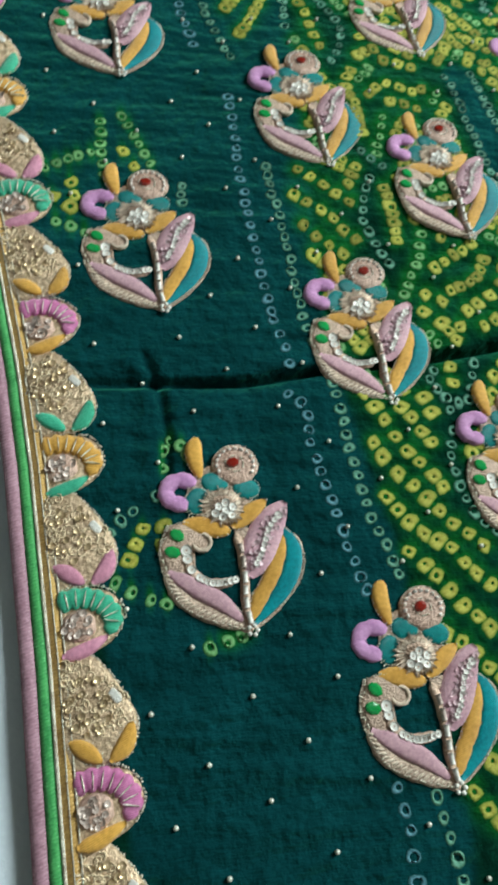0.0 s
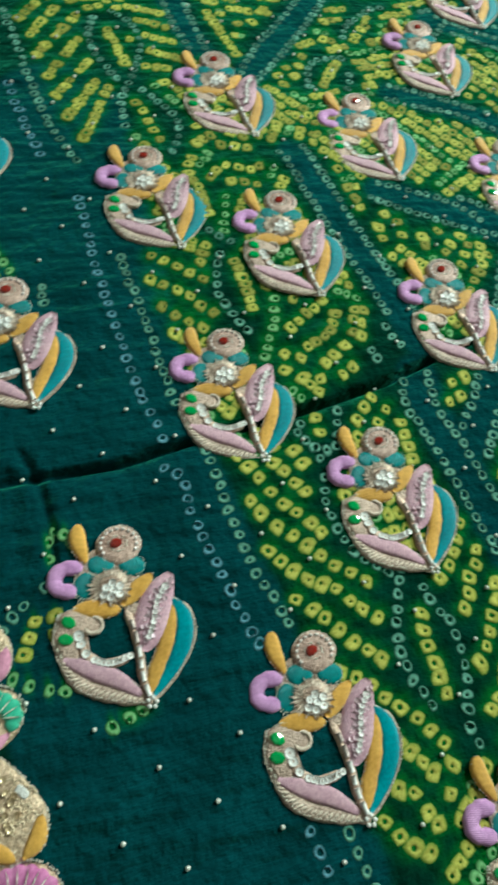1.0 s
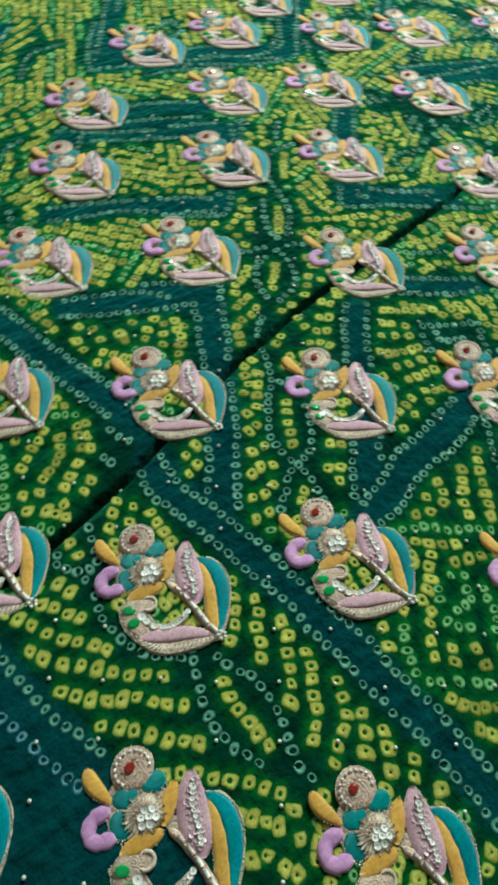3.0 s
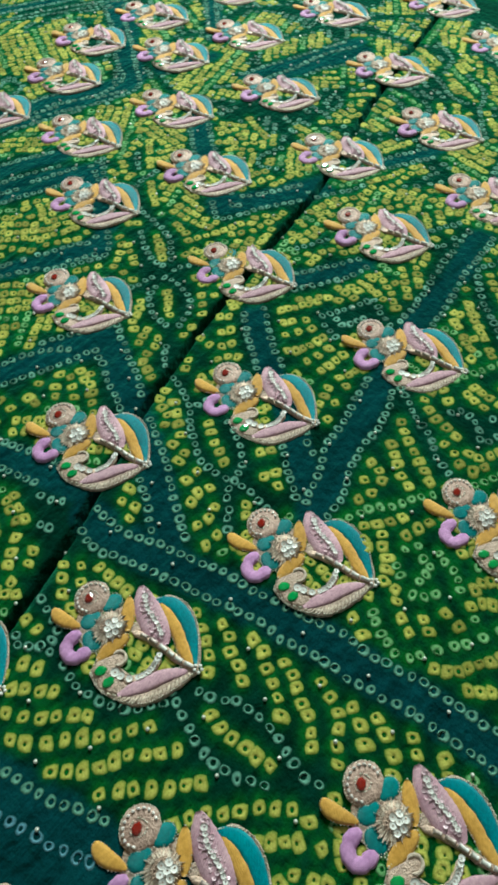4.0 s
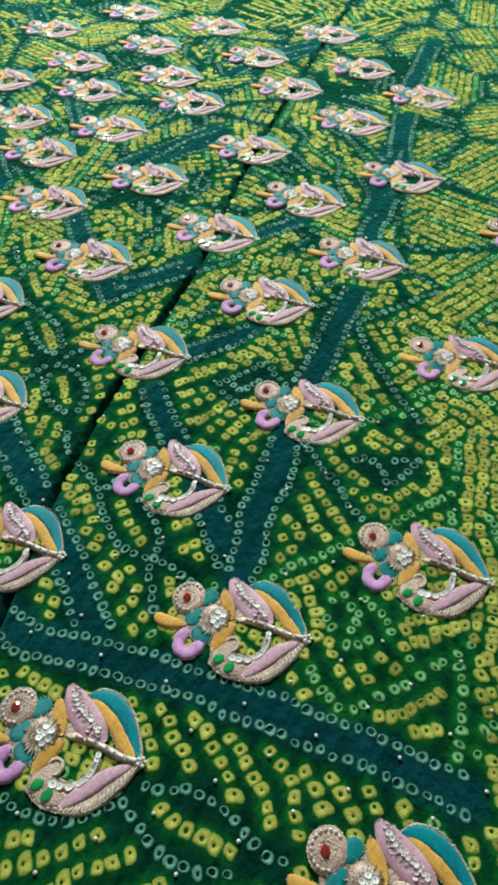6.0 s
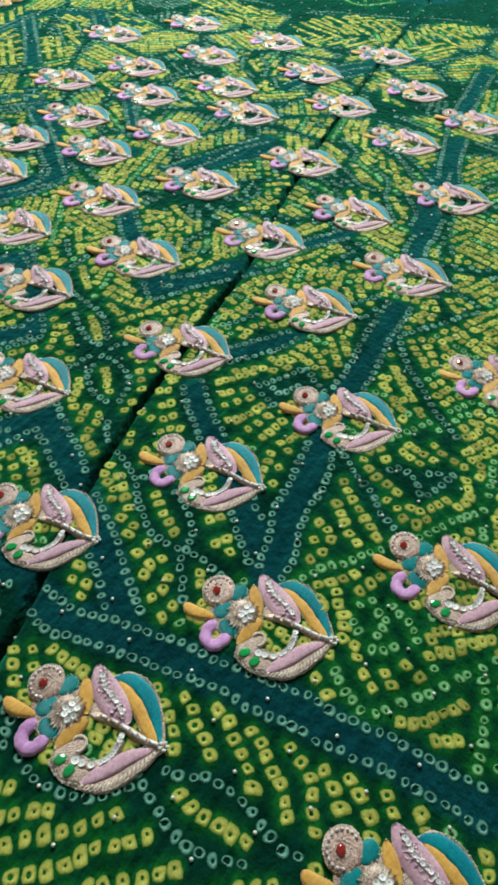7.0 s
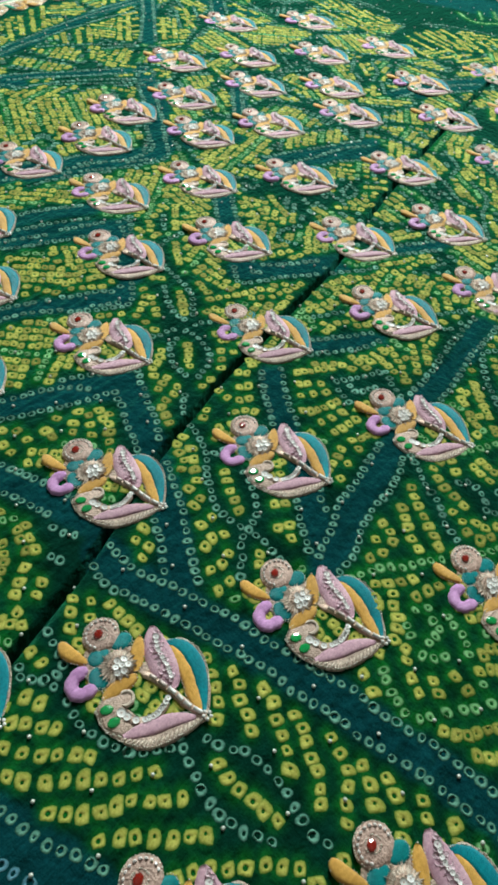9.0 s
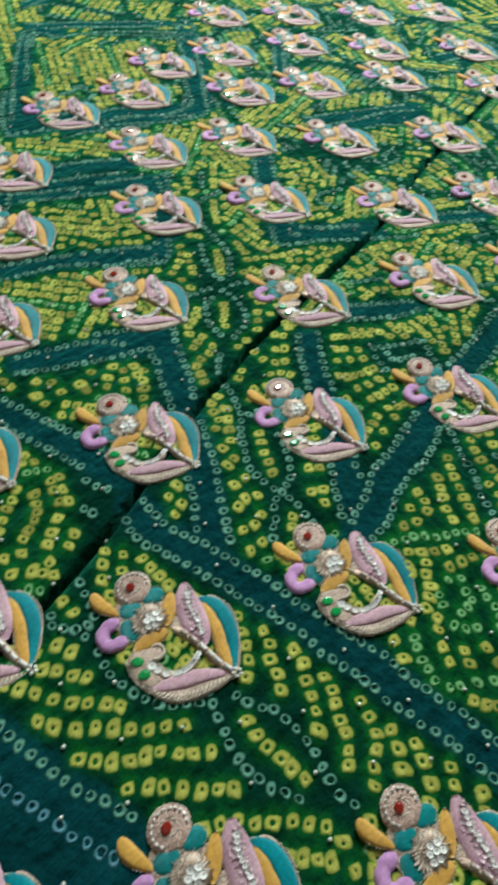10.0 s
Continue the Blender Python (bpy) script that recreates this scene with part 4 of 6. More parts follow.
dots("yellow", 3.9, (585.9, 539.3), (545.6, 497.1))
dots("yellow", 3.9, (605.3, 512.2), (572.7, 478.7))
dots("yellow", 3.9, (617.0, 508.1), (581.5, 472.6))
dots("yellow", 3.9, (485.2, 591.0), (466.3, 562.3))
dots("yellow", 3.9, (502.7, 596.9), (478.5, 562.1))
dots("yellow", 3.9, (782.7, 339.2), (765.3, 289.5))
dots("yellow", 3.9, (798.0, 338.0), (782.4, 286.1))
dots("yellow", 3.9, (813.4, 333.3), (799.9, 282.5))
dots("yellow", 3.9, (827.3, 323.9), (810.5, 275.1))
dots("yellow", 3.9, (834.7, 307.6), (828.6, 271.4))
dots("yellow", 3.9, (761.7, 326.6), (748.6, 292.9))
dots("yellow", 3.9, (787.4, 473.8), (776.6, 435.3))
dots("yellow", 3.9, (804.7, 463.0), (786.0, 423.2))
dots("yellow", 3.9, (806.6, 445.0), (785.0, 404.0))
dots("yellow", 3.9, (802.1, 423.0), (791.1, 386.4))
dots("yellow", 3.9, (803.9, 405.6), (797.6, 376.2))
dots("yellow", 3.9, (766.7, 435.7), (757.9, 393.0))
dots("yellow", 3.9, (766.7, 406.2), (758.1, 365.0))
dots("blue", 5, (57.7, 91.2), (63.0, 85.4), (63.2, 74.2), (65.6, 65.0), (67.7, 55.1), (69.5, 45.7), (72.6, 36.9), (75.5, 26.9))
dots("blue", 5, (54.7, 117.8), (57.5, 110.6), (58.7, 102.6))
dots("white", 4.6, (73.4, 95.5), (74.4, 86.3), (75.6, 75.9), (76.8, 67.2), (78.0, 57.7), (80.7, 47.4), (83.9, 38.8), (86.3, 31.4))
dots("yellow", 5.4, (83.5, 91.5), (86.6, 86.6), (92.4, 76.1), (98.6, 67.8), (105.6, 59.3))
dots("yellow", 5.4, (84.0, 73.8), (90.5, 63.4), (97.8, 55.7), (105.9, 48.4), (109.9, 45.1))
dots("yellow", 5.4, (85.2, 55.9), (94.0, 46.1), (105.3, 38.0), (112.5, 29.9), (115.5, 27.1))
dots("yellow", 5.4, (90.6, 37.5), (98.5, 30.2), (107.0, 20.9), (114.0, 14.5))
dots("yellow", 5.4, (95.5, 86.5), (100.6, 79.2), (103.8, 74.5))
dots("yellow", 5.4, (104.4, 89.5), (106.7, 84.9))
dots("yellow", 5.4, (115.5, 101.5), (115.9, 95.8))
dots("white", 4.6, (109.7, 100.6), (107.3, 96.5), (112.1, 91.1), (117.9, 88.8))
dots("white", 4.6, (112.4, 85.6), (110.5, 73.7), (109.1, 66.4))
dots("yellow", 5.4, (98.5, 13.8), (106.7, 8.7), (113.0, 0.8), (119.6, -5.8), (125.8, -13.6))
dots("yellow", 5.4, (110.5, -10.2), (116.2, -17.2), (119.2, -20.7))
dots("yellow", 5.4, (106.5, -22.1), (111.2, -24.3), (115.5, -34.0))
dots("yellow", 5.4, (99.5, -30.0), (106.1, -37.0), (110.0, -39.9))
dots("green", 3.4, (128.0, 37.4), (123.5, 28.8), (119.3, 18.7))
dots("white", 4.6, (119.0, 10.4), (123.2, 3.5), (126.0, -1.9))
dots("white", 4.6, (57.1, 183.3), (58.2, 170.4), (60.0, 163.1), (62.1, 148.0), (63.2, 138.8), (64.3, 124.8))
dots("blue", 5, (45.1, 214.5), (46.4, 190.4), (47.9, 167.7), (50.5, 146.3), (53.5, 126.0), (57.9, 102.7))
dots("blue", 5, (57.8, 92.5), (62.5, 76.8))
dots("white", 4.6, (57.0, 184.7), (60.0, 163.5), (62.2, 142.2), (64.4, 126.4), (67.3, 111.2))
dots("blue", 5, (77.7, -26.0), (79.4, -36.4), (79.6, -48.2))
dots("white", 4.6, (88.6, -29.7), (90.9, -40.2), (91.7, -49.5))
dots("blue", 5, (23.8, 281.3), (26.0, 267.2), (32.6, 240.8))
dots("white", 4.6, (25.8, 330.5), (29.9, 306.9), (33.3, 280.9), (38.9, 256.3), (46.9, 235.4))
dots("yellow", 5.4, (69.3, 182.1), (79.4, 174.2), (87.0, 168.2))
dots("yellow", 5.4, (66.7, 169.9), (76.3, 163.5), (88.0, 152.5))
dots("yellow", 5.4, (68.7, 157.0), (78.0, 149.5), (82.7, 146.2))
dots("yellow", 5.4, (71.4, 145.0), (74.6, 142.4))
dots("yellow", 3.9, (92.4, 223.0), (95.4, 211.8), (96.1, 201.0))
dots("yellow", 3.9, (102.0, 175.2), (102.9, 163.8), (104.1, 153.0))
dots("yellow", 5.4, (121.2, 154.8), (120.7, 154.9))
dots("yellow", 5.4, (116.6, 141.7), (124.5, 146.3), (133.0, 152.1))
dots("yellow", 3.9, (121.1, 132.3), (131.0, 136.8), (136.4, 145.5))
dots("yellow", 5.4, (126.7, 124.2), (135.9, 130.1))
dots("yellow", 5.4, (131.5, 117.7), (136.1, 120.5))
dots("yellow", 5.4, (109.8, 123.7), (110.2, 123.4))
dots("yellow", 5.4, (154.4, 203.2), (156.7, 192.6), (158.2, 181.7))
dots("green", 4.6, (105.4, 209.0), (100.7, 190.7))
dots("white", 4.6, (94.5, 191.9), (102.5, 185.7))
dots("white", 4.6, (96.1, 179.4), (91.8, 162.8), (95.4, 150.8), (100.1, 142.9))
dots("green", 4.6, (114.0, 154.9), (109.7, 141.9), (103.2, 130.1))
dots("white", 4.6, (225.7, 174.1), (218.2, 160.2), (205.9, 138.7))
dots("white", 4.6, (242.8, 176.1), (233.3, 162.2), (220.2, 140.2))
dots("white", 4.6, (170.4, 203.8), (184.3, 196.0), (196.1, 189.6), (208.6, 184.4), (222.2, 178.3))
dots("white", 4.6, (177.4, 211.5), (197.8, 204.2), (212.3, 196.2), (220.5, 187.5))
dots("yellow", 5.4, (213.8, 173.0), (207.5, 162.4), (197.0, 150.1))
dots("yellow", 5.4, (205.5, 172.9), (199.4, 162.5))
dots("yellow", 5.4, (197.0, 174.6), (193.7, 170.2))
dots("yellow", 5.4, (187.8, 179.8), (187.5, 175.8))
dots("yellow", 5.4, (178.5, 188.4), (178.6, 181.6))
dots("yellow", 5.4, (168.3, 187.0), (168.7, 180.9))
dots("white", 4.6, (185.8, 355.9), (163.1, 328.5), (143.1, 305.6), (130.5, 285.9))
dots("white", 4.6, (198.7, 355.0), (168.7, 316.4), (148.0, 292.2), (131.9, 275.6))
dots("white", 4.6, (102.7, 366.3), (102.1, 340.7), (103.3, 322.8), (108.5, 303.1))
dots("white", 4.6, (112.1, 365.7), (112.8, 337.5), (116.2, 306.4), (118.8, 299.8))
dots("white", 4.6, (213.1, 333.8), (195.4, 320.9), (190.7, 311.9))
dots("white", 4.6, (162.0, 275.8), (165.9, 290.1), (174.4, 295.6), (185.5, 296.6))
dots("white", 4.6, (185.6, 283.4), (181.5, 273.3))
dots("yellow", 3.9, (208.9, 326.8), (196.1, 309.1))
dots("yellow", 3.9, (181.1, 292.7), (169.7, 276.9))
dots("yellow", 3.9, (90.3, 361.4), (97.3, 361.0))
dots("yellow", 3.9, (88.6, 352.3), (95.4, 351.3))
dots("yellow", 3.9, (86.8, 342.9), (97.5, 341.1))
dots("yellow", 3.9, (83.9, 332.1), (98.8, 327.6))
dots("yellow", 3.9, (86.9, 322.3), (99.5, 318.0))
dots("yellow", 3.9, (88.8, 311.5), (101.2, 306.8))
dots("yellow", 3.9, (89.3, 301.1), (104.0, 295.3))
dots("yellow", 3.9, (85.9, 290.7), (94.8, 289.6))
dots("yellow", 3.9, (123.3, 329.8), (127.1, 313.9), (131.9, 296.2))
dots("yellow", 3.9, (119.9, 352.3), (131.9, 371.9))
dots("yellow", 5.4, (151.9, 365.7), (164.4, 359.9), (169.0, 353.6))
dots("yellow", 5.4, (153.2, 353.2), (162.5, 347.6))
dots("yellow", 5.4, (152.9, 341.2), (162.0, 340.4))
dots("yellow", 5.4, (135.8, 333.2), (144.3, 331.6))
dots("yellow", 5.4, (137.2, 321.7), (145.0, 323.3))
dots("yellow", 5.4, (197.9, 347.5), (207.6, 346.8))
dots("yellow", 5.4, (188.3, 333.5), (196.7, 334.2))
dots("yellow", 5.4, (183.7, 324.3), (192.2, 325.9))
dots("yellow", 5.4, (165.3, 305.5), (172.6, 309.2))
dots("yellow", 5.4, (154.4, 289.3), (160.7, 290.7))
dots("yellow", 5.4, (148.4, 283.7), (149.4, 277.4))
dots("yellow", 5.4, (77.5, 267.7), (80.5, 258.1), (83.9, 245.0))
dots("yellow", 5.4, (99.2, 240.8), (106.5, 245.0))
dots("yellow", 5.4, (109.6, 226.8), (120.1, 223.2))
dots("yellow", 3.9, (32.6, 324.9), (40.6, 335.4))
dots("yellow", 3.9, (36.2, 312.6), (48.9, 331.0))
dots("yellow", 3.9, (37.8, 299.6), (58.5, 326.1))
dots("yellow", 3.9, (41.0, 286.5), (57.1, 309.3))
dots("yellow", 3.9, (43.2, 274.2), (59.9, 294.6))
dots("yellow", 3.9, (46.1, 260.8), (63.6, 284.7))
dots("yellow", 3.9, (51.8, 247.6), (66.3, 277.7))
dots("yellow", 3.9, (72.0, 315.5), (76.3, 292.7))
dots("yellow", 5.4, (78.4, 331.1), (103.5, 329.5))
dots("yellow", 5.4, (85.3, 321.5), (101.7, 319.8))
dots("yellow", 5.4, (80.9, 309.4), (99.4, 307.6))
dots("yellow", 5.4, (89.4, 298.6), (97.7, 298.4))
dots("yellow", 5.4, (86.8, 289.7), (93.9, 289.6))
dots("white", 4.6, (66.2, 324.9), (62.8, 315.6), (62.4, 304.9), (66.6, 292.9), (71.0, 283.0))
dots("white", 4.6, (76.0, 329.4), (82.9, 319.9), (85.9, 307.7), (82.8, 295.6), (76.6, 281.4), (71.0, 270.2), (70.2, 254.4))
dots("white", 4.6, (81.5, 275.7), (87.7, 267.0), (93.1, 258.5), (93.0, 247.6), (88.1, 237.7))
dots("yellow", 5.4, (78.1, 267.4), (80.7, 254.9), (85.3, 242.9))
dots("yellow", 5.4, (91.7, 222.3), (95.8, 209.8), (96.0, 202.6))
dots("yellow", 5.4, (98.7, 242.1), (120.9, 236.3))
dots("yellow", 5.4, (113.8, 226.9), (124.1, 224.9))
dots("yellow", 5.4, (110.0, 217.0), (121.0, 215.2))
dots("yellow", 5.4, (66.5, 170.1), (76.6, 163.4), (87.9, 152.7))
dots("green", 4.6, (-2.6, 197.7), (-2.1, 178.8), (-1.7, 174.0))
dots("green", 4.6, (4.9, 201.0), (9.8, 191.1), (14.6, 180.1))
dots("green", 4.6, (-21.1, 175.0), (-15.5, 178.3), (-6.0, 183.5))
dots("green", 4.6, (-16.8, 153.1), (-7.5, 149.1))
dots("yellow", 5.4, (4.8, 185.6), (9.6, 178.5))
dots("yellow", 5.4, (-12.5, 169.6), (-10.5, 163.8))
dots("yellow", 5.4, (-18.0, 162.2), (-12.3, 159.1))
dots("yellow", 5.4, (-11.4, 158.0), (-11.2, 157.7))
dots("white", 4.6, (25.4, 171.1), (26.1, 163.8))
dots("white", 4.6, (0.8, 46.9), (6.4, 52.6), (13.9, 57.5))
dots("yellow", 5.4, (6.3, 38.5), (10.4, 48.2))
dots("yellow", 5.4, (16.2, 48.1), (16.0, 43.1))
dots("green", 4.6, (2.3, 32.3), (9.3, 28.1), (16.4, 26.1))
dots("green", 4.6, (28.6, 13.2), (32.6, 14.5), (37.6, 16.5))
dots("green", 4.6, (16.8, 71.7), (20.3, 75.3), (23.6, 69.8))
dots("green", 4.6, (15.8, 66.3), (14.9, 65.4))
dots("white", 4.6, (305.4, 393.4), (344.6, 444.3), (385.6, 490.1), (398.8, 493.8))
dots("white", 4.6, (345.8, 433.0), (389.6, 481.6), (405.1, 481.2))
dots("white", 4.6, (403.2, 478.8), (445.3, 455.4), (485.0, 426.2), (487.1, 418.6))
dots("white", 4.6, (478.2, 393.8), (444.4, 354.3), (419.2, 325.5))
dots("white", 4.6, (438.9, 363.5), (416.2, 337.7))
dots("white", 4.6, (293.4, 379.8), (307.3, 372.3))
dots("white", 4.6, (344.0, 360.8), (370.6, 346.0), (405.8, 327.2))
dots("white", 4.6, (342.1, 355.7), (366.5, 341.5), (405.1, 321.0))
dots("white", 4.6, (248.8, 325.8), (268.8, 321.2), (293.9, 310.9), (319.2, 299.1))
dots("white", 4.6, (337.5, 283.3), (325.2, 269.3))
dots("white", 4.6, (353.5, 402.2), (370.8, 405.4), (370.8, 390.0), (359.3, 385.1))
dots("yellow", 5.4, (263.5, 314.2), (252.1, 301.6))
dots("yellow", 5.4, (287.4, 295.3), (279.0, 283.6))
dots("yellow", 5.4, (248.9, 270.0), (240.0, 261.1))
dots("yellow", 5.4, (252.0, 264.2), (260.3, 250.7))
dots("white", 4.6, (249.1, 253.6), (265.0, 246.8), (280.9, 237.0), (295.9, 234.7))
dots("white", 4.6, (212.1, 259.9), (235.2, 252.6), (256.9, 237.5), (283.5, 221.7))
dots("white", 4.6, (562.3, 567.1), (603.6, 571.7), (645.7, 574.3), (676.4, 571.7))
dots("white", 4.6, (679.8, 563.0), (699.0, 537.2), (704.2, 511.2), (707.9, 477.1))
dots("white", 4.6, (614.4, 548.2), (582.2, 516.7), (553.7, 486.6))
dots("white", 4.6, (638.1, 557.9), (599.5, 519.3), (560.9, 478.3))
dots("yellow", 3.9, (566.3, 545.2), (607.7, 544.0))
dots("yellow", 3.9, (565.4, 533.4), (593.5, 530.4))
dots("yellow", 3.9, (556.1, 522.6), (579.8, 517.2))
dots("yellow", 3.9, (548.4, 512.8), (566.3, 507.0))
dots("yellow", 3.9, (542.4, 503.4), (553.5, 496.8))
dots("yellow", 3.9, (606.3, 518.4), (617.4, 510.5))
dots("yellow", 3.9, (593.3, 506.4), (604.2, 498.6))
dots("yellow", 3.9, (581.9, 493.6), (590.5, 486.1))
dots("yellow", 3.9, (616.1, 606.2), (589.0, 576.0))
dots("yellow", 3.9, (624.5, 602.1), (602.2, 577.9))
dots("yellow", 3.9, (634.6, 598.8), (615.2, 578.0))
dots("yellow", 3.9, (644.8, 595.4), (626.6, 575.3))
dots("yellow", 3.9, (659.8, 597.2), (639.4, 576.1))
dots("yellow", 3.9, (731.7, 525.8), (715.7, 511.5))
dots("yellow", 3.9, (737.1, 514.8), (717.7, 496.6))
dots("yellow", 3.9, (721.4, 536.7), (709.8, 525.6))
dots("white", 4.6, (515.5, 497.0), (541.9, 482.2))
dots("yellow", 5.4, (494.0, 488.3), (499.5, 467.3))
dots("yellow", 5.4, (502.4, 497.0), (507.4, 481.9))
dots("yellow", 5.4, (504.6, 456.0), (523.3, 425.3))
dots("yellow", 5.4, (503.9, 439.2), (514.8, 417.6))
dots("white", 4.6, (471.7, 439.5), (492.5, 428.3), (501.4, 417.9))
dots("white", 4.6, (467.9, 432.5), (483.2, 422.5))
dots("yellow", 5.4, (464.1, 428.8), (470.4, 413.3))
dots("white", 4.6, (693.0, 528.3), (666.8, 502.6))
dots("white", 4.6, (697.6, 513.3), (674.2, 489.7))
dots("white", 4.6, (665.0, 553.5), (652.1, 530.6))
dots("white", 4.6, (636.4, 524.0), (606.3, 489.8))
dots("white", 4.6, (659.7, 522.3), (634.4, 491.7))
dots("yellow", 3.9, (648.0, 523.2), (633.3, 504.3))
dots("yellow", 3.9, (626.4, 500.5), (615.1, 479.9))
dots("yellow", 3.9, (562.6, 408.7), (555.1, 389.9))
dots("yellow", 3.9, (527.3, 370.3), (518.7, 355.6))
dots("white", 4.6, (546.3, 373.6), (517.5, 348.9))
dots("white", 4.6, (558.5, 368.1), (533.1, 346.7))
dots("white", 4.6, (813.4, 441.5), (817.9, 415.0), (822.4, 389.0))
dots("yellow", 3.9, (790.4, 433.9), (790.6, 377.2))
dots("yellow", 3.9, (775.1, 416.7), (773.9, 370.7))
dots("yellow", 3.9, (757.2, 408.6), (759.5, 372.1))
dots("white", 4.6, (594.9, 371.3), (616.3, 355.9), (630.4, 353.3))
dots("yellow", 5.4, (593.1, 345.6), (591.4, 329.5))
dots("yellow", 3.9, (675.7, 327.2), (661.0, 310.2))
dots("white", 4.6, (683.1, 339.3), (653.6, 322.6))
dots("white", 4.6, (688.6, 322.6), (674.7, 308.2), (656.3, 300.2))
dots("yellow", 3.9, (645.5, 293.7), (630.5, 283.6))
dots("white", 4.6, (655.9, 291.0), (642.2, 279.0))
dots("white", 4.6, (835.2, 343.8), (846.4, 318.9), (856.3, 290.2), (882.7, 246.3))
dots("white", 4.6, (889.1, 239.2), (898.8, 211.0), (903.3, 193.8))
dots("yellow", 3.9, (806.9, 332.0), (795.1, 299.5))
dots("yellow", 3.9, (819.7, 325.4), (795.8, 287.0))
dots("yellow", 3.9, (824.9, 314.7), (800.9, 276.8))
dots("yellow", 3.9, (830.6, 301.0), (808.8, 267.9))
dots("yellow", 3.9, (839.5, 288.8), (819.7, 260.4))
dots("yellow", 3.9, (845.5, 277.3), (830.8, 252.7))
dots("yellow", 3.9, (851.9, 265.3), (841.5, 247.9))
dots("yellow", 3.9, (751.8, 302.3), (780.9, 292.2))
dots("yellow", 3.9, (756.5, 286.0), (790.9, 271.9))
dots("yellow", 3.9, (761.2, 269.8), (796.9, 256.1))
dots("yellow", 3.9, (780.5, 254.6), (815.5, 239.7))
dots("yellow", 3.9, (844.5, 230.4), (825.4, 206.1))
dots("yellow", 3.9, (863.1, 228.6), (834.4, 186.9))
dots("yellow", 3.9, (871.4, 219.4), (849.8, 180.7))
dots("yellow", 3.9, (874.3, 201.9), (864.6, 180.0))
dots("yellow", 3.9, (796.2, 219.3), (829.5, 196.9))
dots("yellow", 3.9, (796.6, 201.6), (832.5, 180.3))
dots("white", 4.6, (691.0, 240.7), (707.1, 225.8), (707.6, 217.5))
dots("white", 4.6, (728.9, 216.0), (754.9, 201.7), (786.1, 180.1), (811.6, 161.1))
dots("yellow", 3.9, (693.8, 200.1), (672.9, 189.0))
dots("yellow", 5.4, (676.8, 184.4), (671.1, 173.9))
dots("green", 4.6, (890.3, 337.5), (878.6, 317.8), (884.5, 303.5), (913.1, 285.8))
dots("green", 4.6, (915.0, 324.9), (894.3, 311.5))
dots("green", 4.6, (930.2, 314.3), (910.7, 301.9))
dots("green", 4.6, (933.4, 305.3), (919.8, 292.2))
dots("white", 4.6, (190.5, 450.4), (208.3, 439.3), (233.1, 426.5), (250.6, 436.3), (266.3, 454.5))
dots("white", 4.6, (223.8, 422.0), (238.4, 411.7), (248.8, 422.7), (270.8, 446.1))
dots("yellow", 3.9, (203.4, 446.0), (224.0, 456.6))
dots("yellow", 3.9, (214.5, 441.3), (234.1, 452.9))
dots("yellow", 3.9, (223.1, 439.3), (243.0, 450.9))
dots("yellow", 3.9, (232.7, 434.9), (251.1, 446.9))
dots("yellow", 3.9, (258.6, 427.3), (279.0, 436.9))
dots("yellow", 3.9, (267.9, 439.4), (286.4, 448.6))
dots("yellow", 3.9, (257.6, 420.6), (276.3, 426.7))
dots("yellow", 3.9, (293.6, 437.2), (288.3, 421.7))
dots("white", 4.6, (249.5, 389.1), (256.5, 400.4), (269.1, 410.9), (290.2, 412.7))
dots("white", 4.6, (189.3, 313.9), (195.5, 325.1), (208.5, 332.0), (218.2, 334.6))
dots("yellow", 3.9, (228.2, 357.6), (225.7, 343.7))
dots("yellow", 3.9, (198.0, 311.1), (210.9, 325.7))
dots("white", 4.6, (241.2, 330.5), (247.2, 331.6), (262.7, 325.2), (294.0, 311.7))
dots("white", 4.6, (239.8, 308.6), (253.2, 321.2), (261.6, 315.8), (288.4, 301.8))
dots("white", 4.6, (323.6, 426.7), (308.9, 408.1), (291.4, 378.1), (304.1, 374.7), (323.5, 364.2), (346.0, 358.2), (369.1, 352.1), (396.1, 336.6), (416.5, 345.2), (438.6, 369.0))
dots("white", 4.6, (318.0, 354.4), (340.2, 348.4), (374.5, 332.3), (392.1, 324.1))
dots("white", 4.6, (473.8, 392.1), (434.1, 340.6))
dots("white", 4.6, (331.2, 282.8), (319.3, 261.2))
dots("white", 4.6, (395.2, 259.8), (378.0, 236.5))
dots("white", 4.6, (407.1, 256.1), (390.4, 232.3))


for width, line in STRIPS:
    p = spline(line, 6 * len(line))
    d = np.gradient(p, axis=0)
    d /= np.linalg.norm(d, axis=1)[:, None] + 1e-9
    for side in (-1, 1):
        off = side * (width / 2 - 1.0)
        before = list(KNOTS["white"])
        dots("white", 4.3, *[(q[0] - v[1] * off, q[1] + v[0] * off) for q, v in zip(p[::3], d[::3])])
        KNOTS["white"] = before + [k for k in KNOTS["white"][len(before):] if all(math.hypot(k[0] - q[0], k[1] - q[1]) > 7 for q in before)]


# ---- rows that fill the rest of the patterned field ----
def field_west(y):
    return np.interp(y, (-60, -20, 30, 60, 105, 150, 200, 290, 420), (112, 100, 84, 72, 66, 57, 52, 47, 30))


